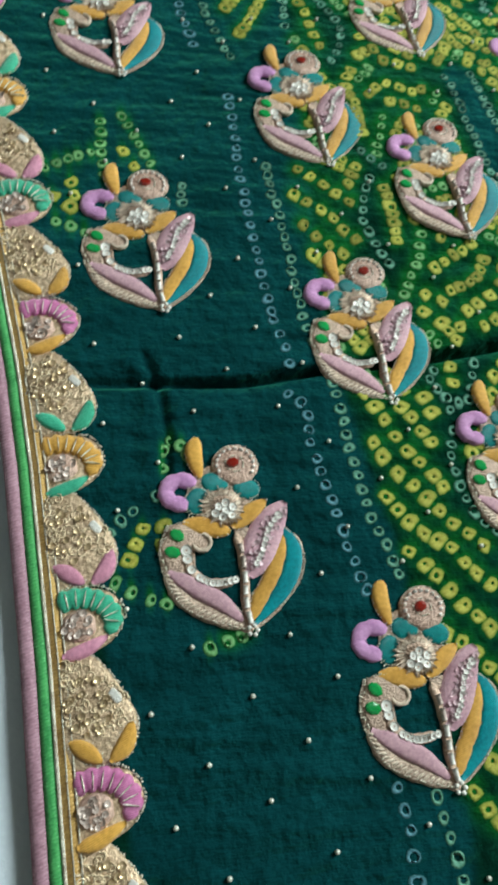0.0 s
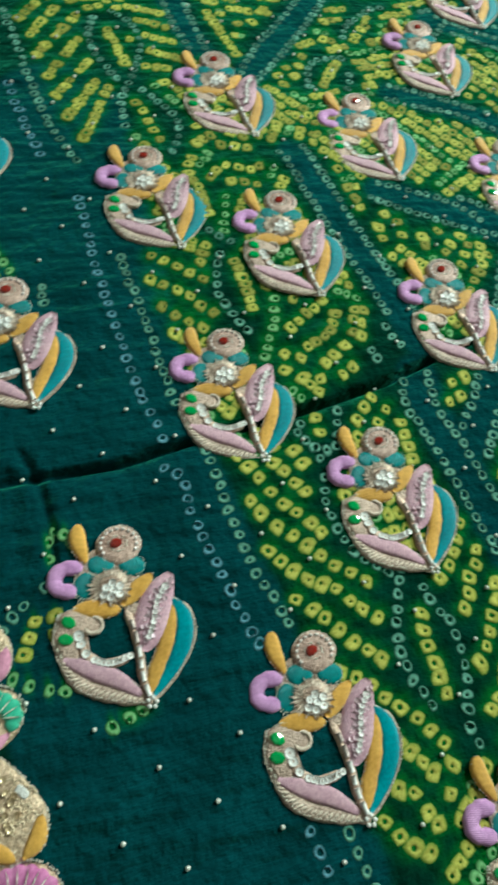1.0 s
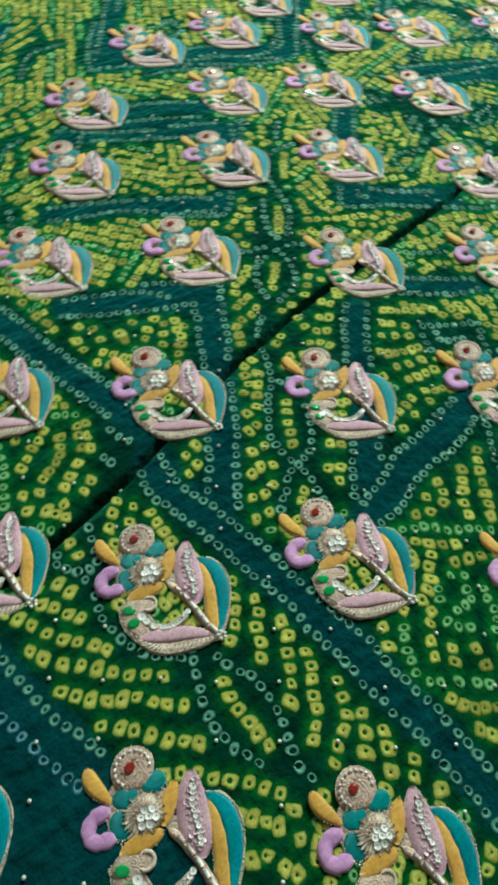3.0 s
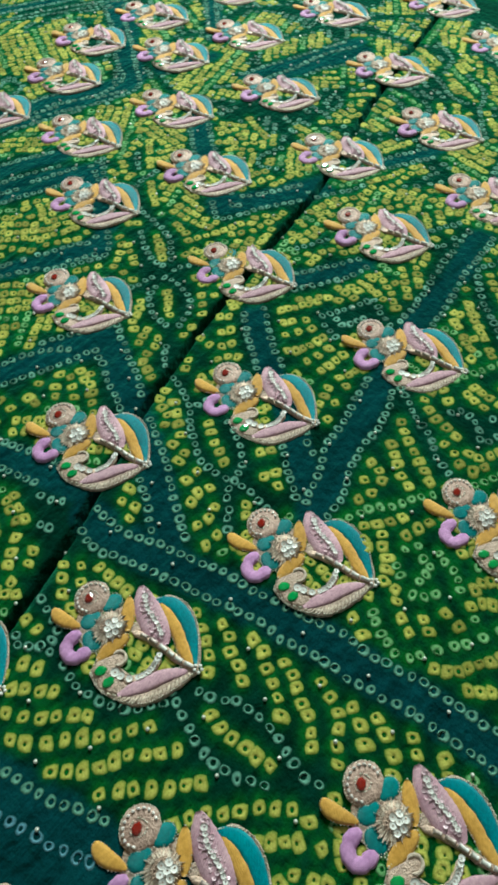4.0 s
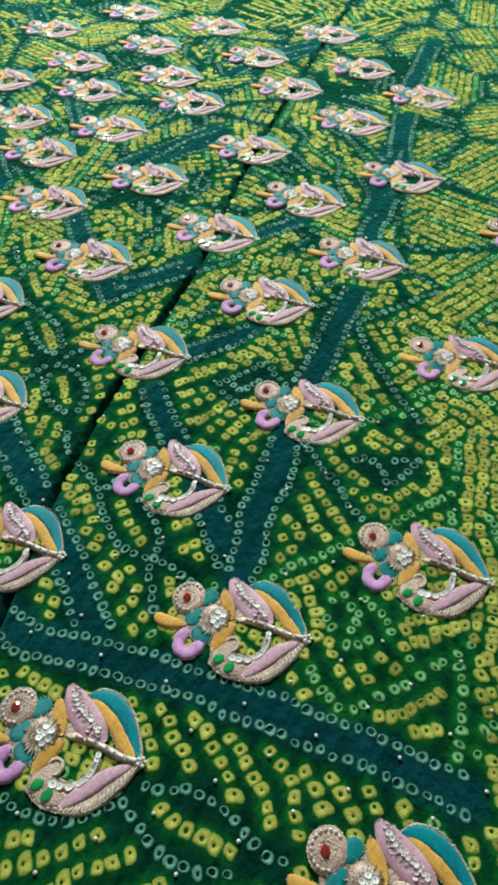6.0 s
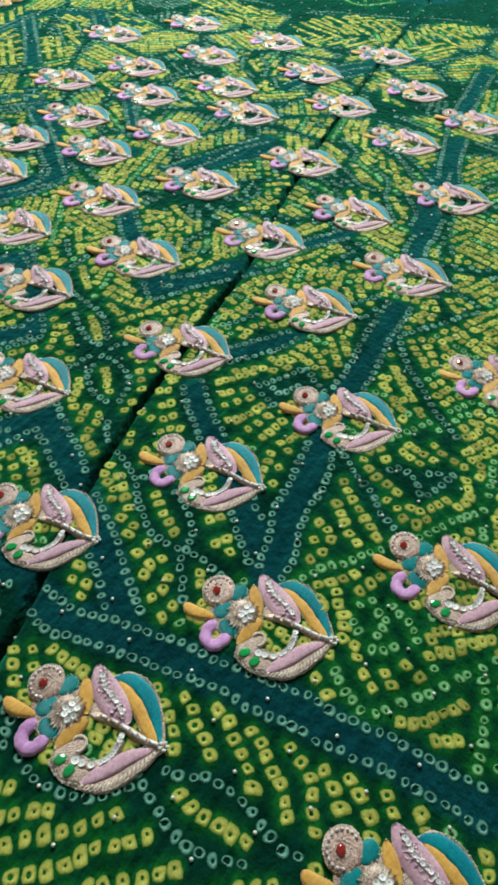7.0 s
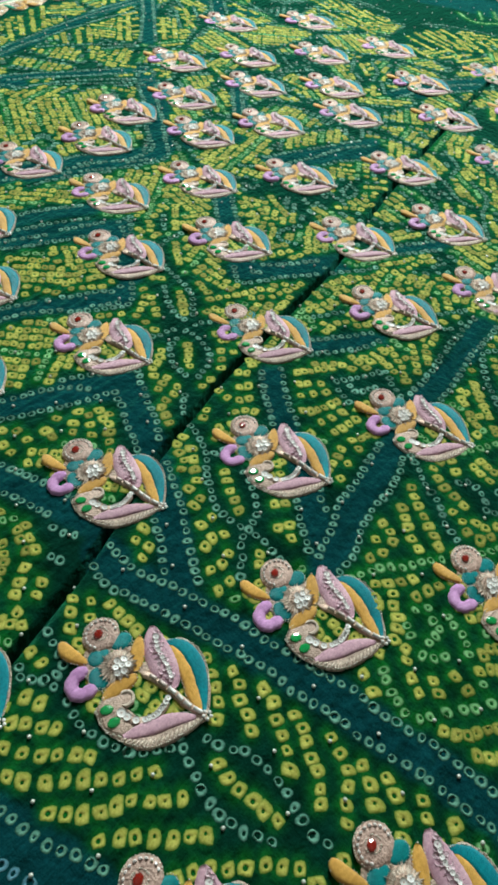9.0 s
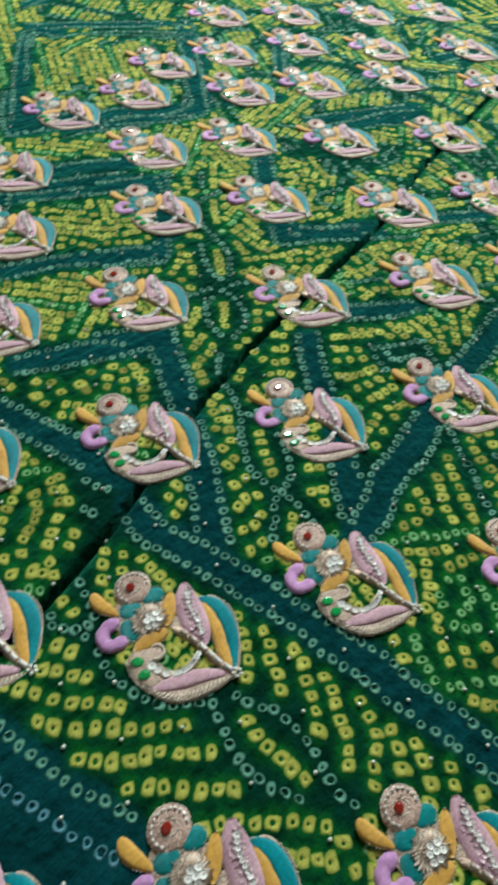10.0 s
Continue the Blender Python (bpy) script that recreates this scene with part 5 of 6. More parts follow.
def fill_field(cells, gap, row, pitch):
    """Rows of dots in patches, each patch with its own slant, wherever the field is still plain."""
    centres = [(dice.uniform(40, 950), dice.uniform(-80, 600), dice.choice((12, 32, 60, 78, -25, -50)), dice.random()) for _ in range(cells)]
    cx, cy = np.array([c[0] for c in centres]), np.array([c[1] for c in centres])
    taken = np.array([(k[0], k[1]) for kind in KNOTS.values() for k in kind])
    hollow = [(x, y - 22) for x, y, _ in PATCHES]
    for n, (px, py, slant, odd) in enumerate(centres):
        a = radians(slant)
        u, v = np.meshgrid(np.arange(-130, 130, pitch), np.arange(-130, 130, row))
        u, v = u.ravel(), v.ravel()
        x, y = px + u * math.cos(a) - v * math.sin(a), py + u * math.sin(a) + v * math.cos(a)
        far = np.sqrt((x[:, None] - cx) ** 2 + (y[:, None] - cy) ** 2)
        own = np.argmin(far, axis=1) == n
        rank = np.sort(far, axis=1)
        rim = rank[:, 1] - rank[:, 0]
        own &= (rim > 4) | (x < 420)
        own &= (x > field_west(y) + 6) & (x < 812 + 0.42 * np.clip(383 - y, 0, 400)) & (y < 600) & (y > -110)
        x, y, v, rim = x[own], y[own], v[own], rim[own]
        if not len(x):
            continue
        near = np.sqrt(((x[:, None] - taken[:, 0]) ** 2 + (y[:, None] - taken[:, 1]) ** 2).min(axis=1))
        ok = (near > np.where(x < 330, gap + 1.9, gap)) & (far_from(x * MM, y * MM, CREASE) > 0.0034)
        for width, line in DYE_LINES:
            ok &= far_from(x * MM, y * MM, line) > width / 2 + 0.001
        for qx, qy, qv, edge in zip(x[ok], y[ok], v[ok], rim[ok]):
            kind = "green" if (round(qv / row) + n) % 5 == 0 else "yellow"
            if edge < 10 and qx > 420:
                kind = "white"
            KNOTS[kind].append((qx + dice.gauss(0, 0.5), qy + dice.gauss(0, 0.5), a + dice.gauss(0, 0.2), dice.uniform(0.86, 1.12)))


def thin_out():
    """Leaves out dots that would lie on one another."""
    seen = {}
    for kind in ("white", "blue", "yellow", "green"):
        kept = []
        for k in KNOTS[kind]:
            cell = (int(k[0] // 4), int(k[1] // 4))
            close = [q for i in (-1, 0, 1) for j in (-1, 0, 1) for q in seen.get((cell[0] + i, cell[1] + j), ()) if math.hypot(q[0] - k[0], q[1] - k[1]) < 3.3]
            if not close and far_from(k[0] * MM, k[1] * MM, CREASE) > 0.0031:
                kept.append(k)
                seen.setdefault(cell, []).append(k)
        KNOTS[kind] = kept


PATCHES = []
PATCHES += [(-0.6, 270.2, 1.2), (12.2, 169.6, 1.8), (36.6, 66.6, -1.3), (74.1, 233.7, 3.5), (88.1, 138, 0.4), (90.4, 21.4, 0.3), (117.5, 292.5, 5.7), (126.9, 203.6, 1.4)]
PATCHES += [(135.1, 87.5, 0.9), (143.7, -27.2, 2.8), (180.6, 262, 3.8), (187.6, 159.8, 0.9), (199.3, 55.1, 2.5), (201, 405, -1.4), (232.6, 315.2, 0.1), (249.3, 228.7, -0.1)]
PATCHES += [(251.6, 115.8, -2.3), (258.3, -0, -2.8), (270.8, 365.4, -3.1), (309.4, 279, 0.4), (314.8, 174.5, 0.6), (315.5, 77.5, 0.2), (338.7, 404.7, 1.2), (353, 333.2, -2.3)]
PATCHES += [(368.1, 244.8, 0.8), (381.6, 132.9, 1.6), (383.4, 19.3, 2.9), (396.8, 395.4, -1.1), (411.1, 308.1, 0.0), (432, 190.7, -4.0), (442.1, 415.8, -0.3), (445.5, 98.4, -4.5)]
PATCHES += [(462.6, 353.3, -2.5), (464.1, 263.8, 3.8), (492.2, 156.8, -4.5), (496.2, 403.9, 3.0), (513.1, 327.2, 1.8), (514, 11.1, 0.2), (534.3, 218, 2.1), (546.5, 459.5, 2.3)]
PATCHES += [(548, 107.3, 3.6), (564.8, 384.1, 0.4), (581.9, 297.1, -0.5), (606.5, 426.5, -0.5), (608.9, 168, -1.5), (616, 337.4, 0.9), (642.1, 237.8, -1.0), (655.4, 491.5, 3.7)]
PATCHES += [(666.2, 385.8, -3.7), (676.6, 133.7, -1.7), (685.9, 289.3, -1.4), (708, 198.2, -4.2), (728.3, 447.5, 5.8), (736.9, 355, -5.0), (763.2, 252.5, 0.3)]

thin_out()
fill_field(230, 4.4, 5.9, 4.2)

RING = ((1.08, 0.03, 0.0), (0.88, 0.20, 0.62), (0.64, 0.30, 1.0), (0.40, 0.20, 0.9), (0.30, 0.04, 0.1))


def knot_mesh(name, knots, half, mat, open_by):
    """Ring-shaped dots, a little square and puckered, with a dark middle left open."""
    verts, faces, full = [], [], []
    n = 12
    for x, y, a, s in knots:
        o = len(verts)
        wide, tall = half * s * dice.uniform(0.84, 1.08), half * s * dice.uniform(0.90, 1.2)
        p1, p2 = dice.uniform(0, 6.28), dice.uniform(0, 6.28)
        wob = [1 + 0.09 * math.sin(2 * math.pi * k / n * 2 + p1) + 0.06 * math.sin(2 * math.pi * k / n * 3 + p2) + dice.gauss(0, 0.025) for k in range(n)]
        hx, hy = dice.gauss(0, 0.16) * half, dice.gauss(0, 0.16) * half
        z0 = float(lie(x * MM, y * MM))
        hole = open_by * dice.uniform(0.55, 1.35)
        for r, h, w in RING:
            for k in range(n):
                t = 2 * math.pi * (k + 0.5) / n
                sq = 1.0 / max(abs(math.cos(t)), abs(math.sin(t))) ** ((0.42 if half > 2 else 0.12) if r > 0.5 else 0.0)
                rr = r * (hole if r < 0.5 else wob[k])
                u, v = rr * wide * sq * math.cos(t), rr * tall * sq * math.sin(t)
                if r < 0.5:
                    u, v = u + hx, v + hy
                verts.append(((x + u * math.cos(a) - v * math.sin(a)) * MM, (y + u * math.sin(a) + v * math.cos(a)) * MM, z0 + h * MM + 0.00004))
                full.append(w)
        for j in range(len(RING) - 1):
            for k in range(n):
                faces.append((o + j * n + k, o + j * n + (k + 1) % n, o + (j + 1) * n + (k + 1) % n, o + (j + 1) * n + k))
    me = link_mesh(name, verts, faces, mat)
    me.attributes.new("ring", "FLOAT", "POINT").data.foreach_set("value", full)
    return me


part("cloth", cloth_mesh(), saree)


def flat_knot(name, half, mat, open_by):
    """One dot by itself, at the origin."""
    me = knot_mesh(name, [(0.0, 0.0, 0.0, 1.0)], half, mat, open_by)
    low = min(v.co.z for v in me.vertices)
    for v in me.vertices:
        v.co.z += 0.00007 - low
    return me


def by_nearness(knots):
    """The dots in the order of their distance from the middle of the walked stretch."""
    return sorted(knots, key=lambda k: math.hypot(k[0] - 130, k[1] - 40))


for kind, name, half, mat, open_by, label in (
    ("yellow", "yellow_dots", 2.3, KNOT_YELLOW, 0.86, "rows of yellow tie-dyed dots with dark centres"),
    ("white", "pale_dots", 1.82, KNOT_WHITE, 1.45, "rows of pale green tie-dyed dots"),
    ("blue", "blue_dots", 1.85, KNOT_BLUE, 1.45, "rows of pale blue tie-dyed dots"),
    ("green", "green_dots", 1.85, KNOT_GREEN, 1.35, "rows of lime green tie-dyed dots"),
):
    order = by_nearness(KNOTS[kind])
    shapes = [flat_knot(name[:-1], half, mat, open_by) for _ in range(10)]
    for x, y, a, s in order[:300]:
        part(name[:-1], dice.choice(shapes), saree, at=pose(x * MM, y * MM, float(lie(x * MM, y * MM)), 0, 0, math.degrees(a)) @ Matrix.Scale(s, 4))
    if order[300:]:
        tagged(part(name, knot_mesh(name, order[300:], half, mat, open_by), saree, label), kind="stuff")


# ---- the embroidered flower patches ----
def blade(path, width, height, base=0.0, n=18, lead=0.5, sharp=0.75, profile=6):
    """A padded leaf along a line, in mm: pointed at both ends, widest where lead puts it."""
    p = spline(path, n)
    d = np.gradient(p, axis=0)
    d /= np.linalg.norm(d, axis=1)[:, None] + 1e-9
    side = np.stack([-d[:, 1], d[:, 0]], 1)
    s = np.linspace(0.02, 0.98, n)
    form = np.sin(math.pi * s ** (math.log(0.5) / math.log(lead))) ** sharp
    verts, faces = [], []
    for i in range(n):
        for k in range(profile + 1):
            ang = math.pi * k / profile
            off = math.cos(ang) * width / 2 * form[i] * (1 + 0.03 * math.sin(i * 2.9 + k))
            z = base + math.sin(ang) ** 0.6 * height * (0.3 + 0.7 * form[i]) * (1 + 0.06 * math.sin(i * 3.1 + k * 1.7)) if 0 < k < profile else base - 0.3
            q = p[i] + side[i] * off
            verts.append((q[0] * MM, q[1] * MM, z * MM))
    m = profile + 1
    for i in range(n - 1):
        for k in range(profile):
            faces.append((i * m + k, i * m + k + 1, (i + 1) * m + k + 1, (i + 1) * m + k))
    faces.append(tuple(range(m)))
    faces.append(tuple((n - 1) * m + k for k in reversed(range(m))))
    return verts, faces


def padded(outline, height, base=0.0, n=30, ragged=0.0):
    """A padded patch inside a closed outline, in mm."""
    p = spline(list(outline) + [outline[0]], n + 1)[:-1]
    c = p.mean(axis=0)
    verts, faces = [], []
    rings = ((1.0, -0.3), (1.0, 0.45), (0.88, 0.85), (0.5, 1.0))
    for r, h in rings:
        for k, q in enumerate(p):
            w = r * (1 + ragged * math.sin(k * 2.4) + ragged * math.sin(k * 5.7))
            verts.append(((c[0] + (q[0] - c[0]) * w) * MM, (c[1] + (q[1] - c[1]) * w) * MM, (base + (h * height * (1 + 0.08 * math.sin(k * 3.3)) if h > 0 else h)) * MM))
    verts.append((c[0] * MM, c[1] * MM, (base + height) * MM))
    for i in range(len(rings) - 1):
        for k in range(n):
            faces.append((i * n + k, i * n + (k + 1) % n, (i + 1) * n + (k + 1) % n, (i + 1) * n + k))
    o = (len(rings) - 1) * n
    for k in range(n):
        faces.append((o + k, o + (k + 1) % n, len(verts) - 1))
    return verts, faces


def glints(path, pitch, r=0.3, z=0.7, miss=0.12, wander=0.1):
    """Tiny cut beads sewn along a line, some of them gone."""
    p = spline(path, 8 * len(path))
    seg = np.r_[0, np.cumsum(np.hypot(*np.diff(p, axis=0).T))]
    shapes = []
    for s in np.arange(0, seg[-1], pitch):
        if dice.random() > miss:
            x, y = np.interp(s, seg, p[:, 0]), np.interp(s, seg, p[:, 1])
            shapes.append(bead(x + dice.gauss(0, wander), y + dice.gauss(0, wander), z + dice.uniform(0, 0.2), r * dice.uniform(0.7, 1.25), 0.9, 5))
    return joined(*shapes)


def dash(x, y, a, length, width, z):
    """One long bead laid flat, turned by a."""
    u, v = length / 2 * math.cos(a), length / 2 * math.sin(a)
    return ribbon([(x - u, y - v), (x + u, y + v)], width, width * 0.8, z, 4, (0.25, 0.25), 0, 4)


def make_patch():
    """One applique, its red stone at the origin and its stem's foot towards -y, in mm."""
    patch = new("floral_applique")
    net = add("netting", joined(
        pillow(-3.4, -9.6, 10.0, 9.6, 0.35, 0.1, 20),
        padded([(-11.6, -18.2), (-18.6, -18.8), (-21.2, -24.4), (-20.6, -32.0), (-16.8, -39.6), (-12.0, -43.8), (-4.0, -46.6), (4.6, -50.0), (2.2, -44.6), (-5.0, -38.0), (-13.0, -34.0), (-13.4, -26.0)], 0.35, 0.1, 36),
        ribbon([(17.2, -20.8), (19.6, -25.0), (19.8, -31.0), (16.6, -37.4), (11.2, -43.2), (5.2, -48.6)], 3.0, 0.5, 0.1, 18, (0.2, 0.2)),
        ribbon([(0.6, -20.4), (6.0, -21.6), (10.0, -19.6)], 4.0, 0.4, 0.1, 8, (0.3, 0.3)),
    ), NET, patch, "nude netting under the stitches")
    rim = [(14.8, -19.0), (19.0, -22.4), (21.0, -27.0), (20.8, -31.4), (18.4, -37.0), (12.8, -42.8), (6.4, -48.0)]
    low = [(-19.0, -19.0), (-21.2, -24.6), (-20.8, -31.2), (-17.0, -39.2), (-12.2, -43.8), (-4.2, -46.8), (3.6, -48.8)]
    part("edge_beading", link_mesh("edge_beading", *joined(glints(rim, 0.8, 0.36, 0.55), glints(low, 0.8, 0.34, 0.5), glints([(-12.4, -6.2), (-13.6, -11.4), (-12.6, -17.0)], 0.8, 0.32, 0.5)), CORD, False), net, "tiny pale gold beads sewn along the edge")
    head = add("head", pillow(1.5, -0.2, 7.2, 6.5, 1.3, 0.3, 22), HEAD, patch, "rose-brown cutwork head")
    dashes = []
    for k in range(13):
        a = radians(-28 + 19.5 * k)
        dashes.append(dash(1.5 + 5.7 * math.cos(a), -0.1 + 5.0 * math.sin(a), a + radians(70), 1.55, 1.15, 1.3))
    add("bead_trim", joined(*dashes), PEARL, patch, "row of small pearl dashes", False)
    ring = [(1.2 + 2.9 * math.cos(radians(a)), 0.1 + 2.5 * math.sin(radians(a))) for a in range(0, 361, 24)]
    part("head_beading", link_mesh("head_beading", *joined(
        glints(ring, 0.75, 0.3, 1.6, 0.1, 0.1),
        glints([(1.5 + 6.9 * math.cos(radians(a)), -0.1 + 6.2 * math.sin(radians(a))) for a in range(-40, 231, 27)], 0.75, 0.3, 0.8)), CORD, False), head, "ring of gold beads")
    add("red_stone", drop(0.4, 0.2, 1.5, 2.1, 1.6, 20, 1.0), RUBY, patch, "dark red faceted stone", False)
    for name, line, w, h, lead in (
        ("crest", ((-10.2, 8.6), (-11.0, 3.4), (-9.2, -4.4)), 5.4, 1.1, 0.46),
        ("yellow_petal", ((-14.6, -18.0), (-7.2, -19.2), (-0.6, -20.8)), 6.0, 0.95, 0.5),
        ("yellow_petal", ((0.0, -19.6), (4.8, -15.4), (10.4, -11.2)), 5.4, 0.95, 0.5),
    ):
        petal = add(name, blade(line, w, h, 0.5, 16, lead, 0.55), YELLOW, patch, "marigold satin-stitch petal")
        part("petal_beading", link_mesh("petal_beading", *glints(edging(line, w - 0.3, (0.5, 0.5), 12), 1.1, 0.26, 0.7, 0.4), CORD, False), petal, "sparse gold beads on the edge")
    arc = [(-14.9 + 4.6 * math.cos(radians(a)), -8.6 + 3.7 * math.sin(radians(a))) for a in (28, 60, 95, 135, 180, 225, 268, 300)]
    add("lilac_curl", ribbon(arc, 4.9, 1.4, 0.2, 26, (0.16, 0.16)), LILAC, patch, "lilac satin-stitch curl")
    for x, y, rx, ry, turn in ((-4.8, -5.8, 4.3, 3.3, -14), (4.6, -7.4, 4.3, 3.3, -24), (-10.4, -11.4, 3.3, 4.3, -24)):
        petal = add("teal_petal", pillow(x, y, rx, ry, 0.8, 0.3, 18, 0, 0.0, radians(turn)), TEAL, patch, "teal satin-stitch petal")
        rim = [(x + rx * math.cos(radians(a)), y + ry * math.sin(radians(a))) for a in range(0, 361, 40)]
        part("petal_beading", link_mesh("petal_beading", *glints(rim, 0.9, 0.27, 0.6), CORD, False), petal, "tiny gold beads on the edge")
    flower = add("flower", pillow(-2.6, -13.2, 6.2, 5.4, 1.1, 0.7, 18), ZARI, patch, "brown-gold bead centre")
    spokes = []
    for k in range(84):
        a = 2 * math.pi * k / 84 + dice.gauss(0, 0.05)
        r0, r1 = dice.uniform(3.2, 4.6), dice.uniform(5.6, 7.6)
        spokes.append(ribbon([(-2.6 + r0 * math.cos(a), -13.2 + r0 * 0.86 * math.sin(a)), (-2.6 + r1 * math.cos(a), -13.2 + r1 * 0.86 * math.sin(a))], dice.uniform(0.34, 0.55), 0.4, 1.62, 3, (0, 0.4), 0, 3))
    part("fringe", link_mesh("fringe", *joined(*spokes), FLOSS), flower, "cream gold thread fringe")
    ring = [bead(-2.4 + 3.4 * math.cos(k * 0.349), -14.0 + 3.0 * math.sin(k * 0.349), 1.8, 0.42, 1.0, 5) for k in range(18)]
    part("bead_ring", link_mesh("bead_ring", *joined(*ring), ZARI_PALE), flower, "ring of small gold beads")
    for x, y in ((-2.0, -12.4), (-4.0, -13.6), (0.2, -13.6), (-1.9, -14.7), (-5.0, -15.6), (-0.2, -16.0), (-2.9, -16.6)):
        add("sequin", sequin(x, y, 1.95 + dice.uniform(0, 0.3), 1.25, dice.uniform(0.02, 0.3), dice.uniform(0, 6.28), 10), SILVER, patch, "shiny silver sequin", False)
    shoulder = add("shoulder", padded([(-10.6, -18.8), (-14.0, -18.0), (-18.4, -19.2), (-19.4, -22.4), (-21.0, -25.0), (-20.4, -28.6), (-18.6, -32.0), (-15.0, -33.6), (-14.2, -29.0), (-12.6, -25.6), (-8.6, -26.8), (-6.2, -24.0), (-7.4, -21.6)], 1.0, 0.2, 40, 0.012), ZARI_PALE, patch, "pale gold scalloped edge")
    part("scallop_beading", link_mesh("scallop_beading", *glints([(-10.6, -18.6), (-14.0, -17.9), (-18.5, -19.0), (-19.6, -22.4), (-21.1, -25.0), (-20.6, -28.8), (-18.8, -32.2)], 0.7, 0.36, 0.7, 0.15), CORD, False), shoulder, "pale gold beads along the edge")
    for x, y, turn in ((-16.6, -21.6, -35), (-18.0, -26.6, -15)):
        add("green_stone", drop(x, y, 1.0, 2.4, 1.8, turn, 0.9), EMERALD, patch, "bright green faceted stone", False)
    coil = [(-9.2 + 2.6 * math.cos(radians(a)), -23.9 + 2.4 * math.sin(radians(a))) for a in range(95, -181, -30)]
    add("curl", ribbon(coil, 1.3, 0.8, 0.9, 20, (0.1, 0.2)), FLOSS, patch, "curl of pale silver cord")
    band = [(-14.4, -25.4), (-13.4, -30.2), (-9.8, -34.4), (-5.4, -35.8), (0.8, -35.0)]
    add("inner_band", ribbon(band, 3.0, 0.8, 0.3, 18, (0.12, 0.12)), ZARI_PALE, patch, "pale gold band")
    for x, y, r in ((-13.7, -26.3, 1.65), (-13.3, -28.7, 1.5), (-12.2, -31.8, 1.3)):
        add("sequin", sequin(x, y, 1.2, r, dice.uniform(0.05, 0.25), dice.uniform(0, 6.28), 10), SILVER, patch, "shiny silver sequin", False)
    for i, (x, y) in enumerate(spline([(-10.0, -34.0), (-6.6, -35.6), (-3.4, -35.6), (0.4, -34.8)], 9)):
        add("sequin", sequin(x, y, 1.15 + 0.12 * (i % 2), 1.1, dice.uniform(0.05, 0.3), dice.uniform(0, 6.28)), SILVER, patch, "shiny silver sequin", False)
    stem = [(0.8, -20.8), (2.6, -27.0), (3.2, -35.0), (3.2, -41.4), (4.8, -49.4)]
    add("stem", ribbon(stem, 2.8, 0.8, 0.3, 16, (0.1, 0.2)), ZARI, patch, "brown-gold stem")
    line = spline(stem, 60)
    for k in range(6):
        a, b = line[9 + 8 * k], line[9 + 8 * k + 6]
        add("tube_bead", ribbon([tuple(a), tuple(b)], 1.5, 1.1, 0.9, 4, (0, 0), 0, 6), (SEQUIN, SILVER)[k > 1], patch, "silver tube bead")
    add("stem_foot", joined(*[bead(4.8 + 1.3 * math.cos(k * 1.3), -49.0 + 1.4 * math.sin(k * 1.3), 0.9, 0.75, 0.8, 6) for k in range(5)]), SILVER, patch, "cluster of silver beads")
    line = [(16.2, -11.8), (12.0, -17.6), (8.8, -24.0), (6.4, -29.6), (4.6, -34.2)]
    leaf = add("pink_leaf", blade(line, 11.0, 0.95, 0.5, 24, 0.5, 0.62), PINK, patch, "pink leaf filled with small sequins")
    scales = []  # the small sequins, in slanting rows
    for x, y in spline([(14.2, -15.2), (11.8, -18.4), (8.8, -24.2), (5.8, -31.4)], 9):
        for off in (-3.6, -2.4, -1.2, 1.2, 2.4, 3.6):
            room = 1 - ((y + 23.5) / 12) ** 2
            if abs(off) < 4.6 * room + 0.5:
                scales.append(sequin(x + off * 0.88 + dice.gauss(0, 0.35), y + off * 0.42 + dice.gauss(0, 0.35), 1.68 - 0.04 * off * off, 0.85, dice.uniform(0.1, 0.55), dice.uniform(0, 6.28), 6))
    part("sequin_work", link_mesh("sequin_work", *joined(*scales), ROSE_SEQUIN, False), leaf, "small pale pink sequins")
    vein = spline([(13.8, -16.2), (11.0, -19.6), (9.6, -23.4), (8.4, -27.0), (6.6, -30.4)], 11)
    part("vein", link_mesh("vein", *joined(*[sequin(x, y, 1.9 + 0.1 * (i % 2), 1.25 if i == 0 else 0.9, dice.uniform(0.05, 0.3), i * 2.3) for i, (x, y) in enumerate(vein)]), SILVER, False), leaf, "line of small silver sequins")
    line = [(15.4, -21.6), (13.6, -28.0), (10.8, -34.4), (7.2, -40.4), (4.4, -46.6)]
    half = add("yellow_leaf", ribbon(line, 4.8, 0.9, 0.3, 18, (0.45, 0.35)), YELLOW, patch, "marigold satin-stitch leaf half")
    part("leaf_beading", link_mesh("leaf_beading", *glints([(13.0, -21.4), (11.0, -28.0), (8.4, -33.6), (4.8, -39.8), (3.4, -45.0)], 0.9, 0.27, 0.5), CORD, False), half, "tiny gold beads on the edge")
    add("turquoise_leaf", blade([(15.6, -19.8), (18.0, -26.0), (16.8, -33.0), (12.4, -40.0), (5.8, -47.2)], 6.0, 0.8, 0.3, 20, 0.45, 0.6), TURQUOISE, patch, "turquoise satin-stitch leaf half")
    line = [(-19.6, -32.0), (-16.4, -38.2), (-11.4, -42.4), (-4.4, -45.6), (3.0, -48.2)]
    border = add("leaf_border", ribbon(line, 4.4, 0.8, 0.1, 20, (0.3, 0.3)), NET, patch, "pale gold border of the leaf")
    part("border_stitches", link_mesh("border_stitches", *stitches(line, 2.6, 20, 0.8, 0.55), FLOSS), border, "slanting pale stitches")
    add("lower_leaf", blade([(-18.8, -32.2), (-11.2, -36.8), (-4.0, -41.0), (2.0, -46.4)], 5.6, 0.9, 0.5, 20, 0.45, 0.5), PINK, patch, "pink satin-stitch leaf")
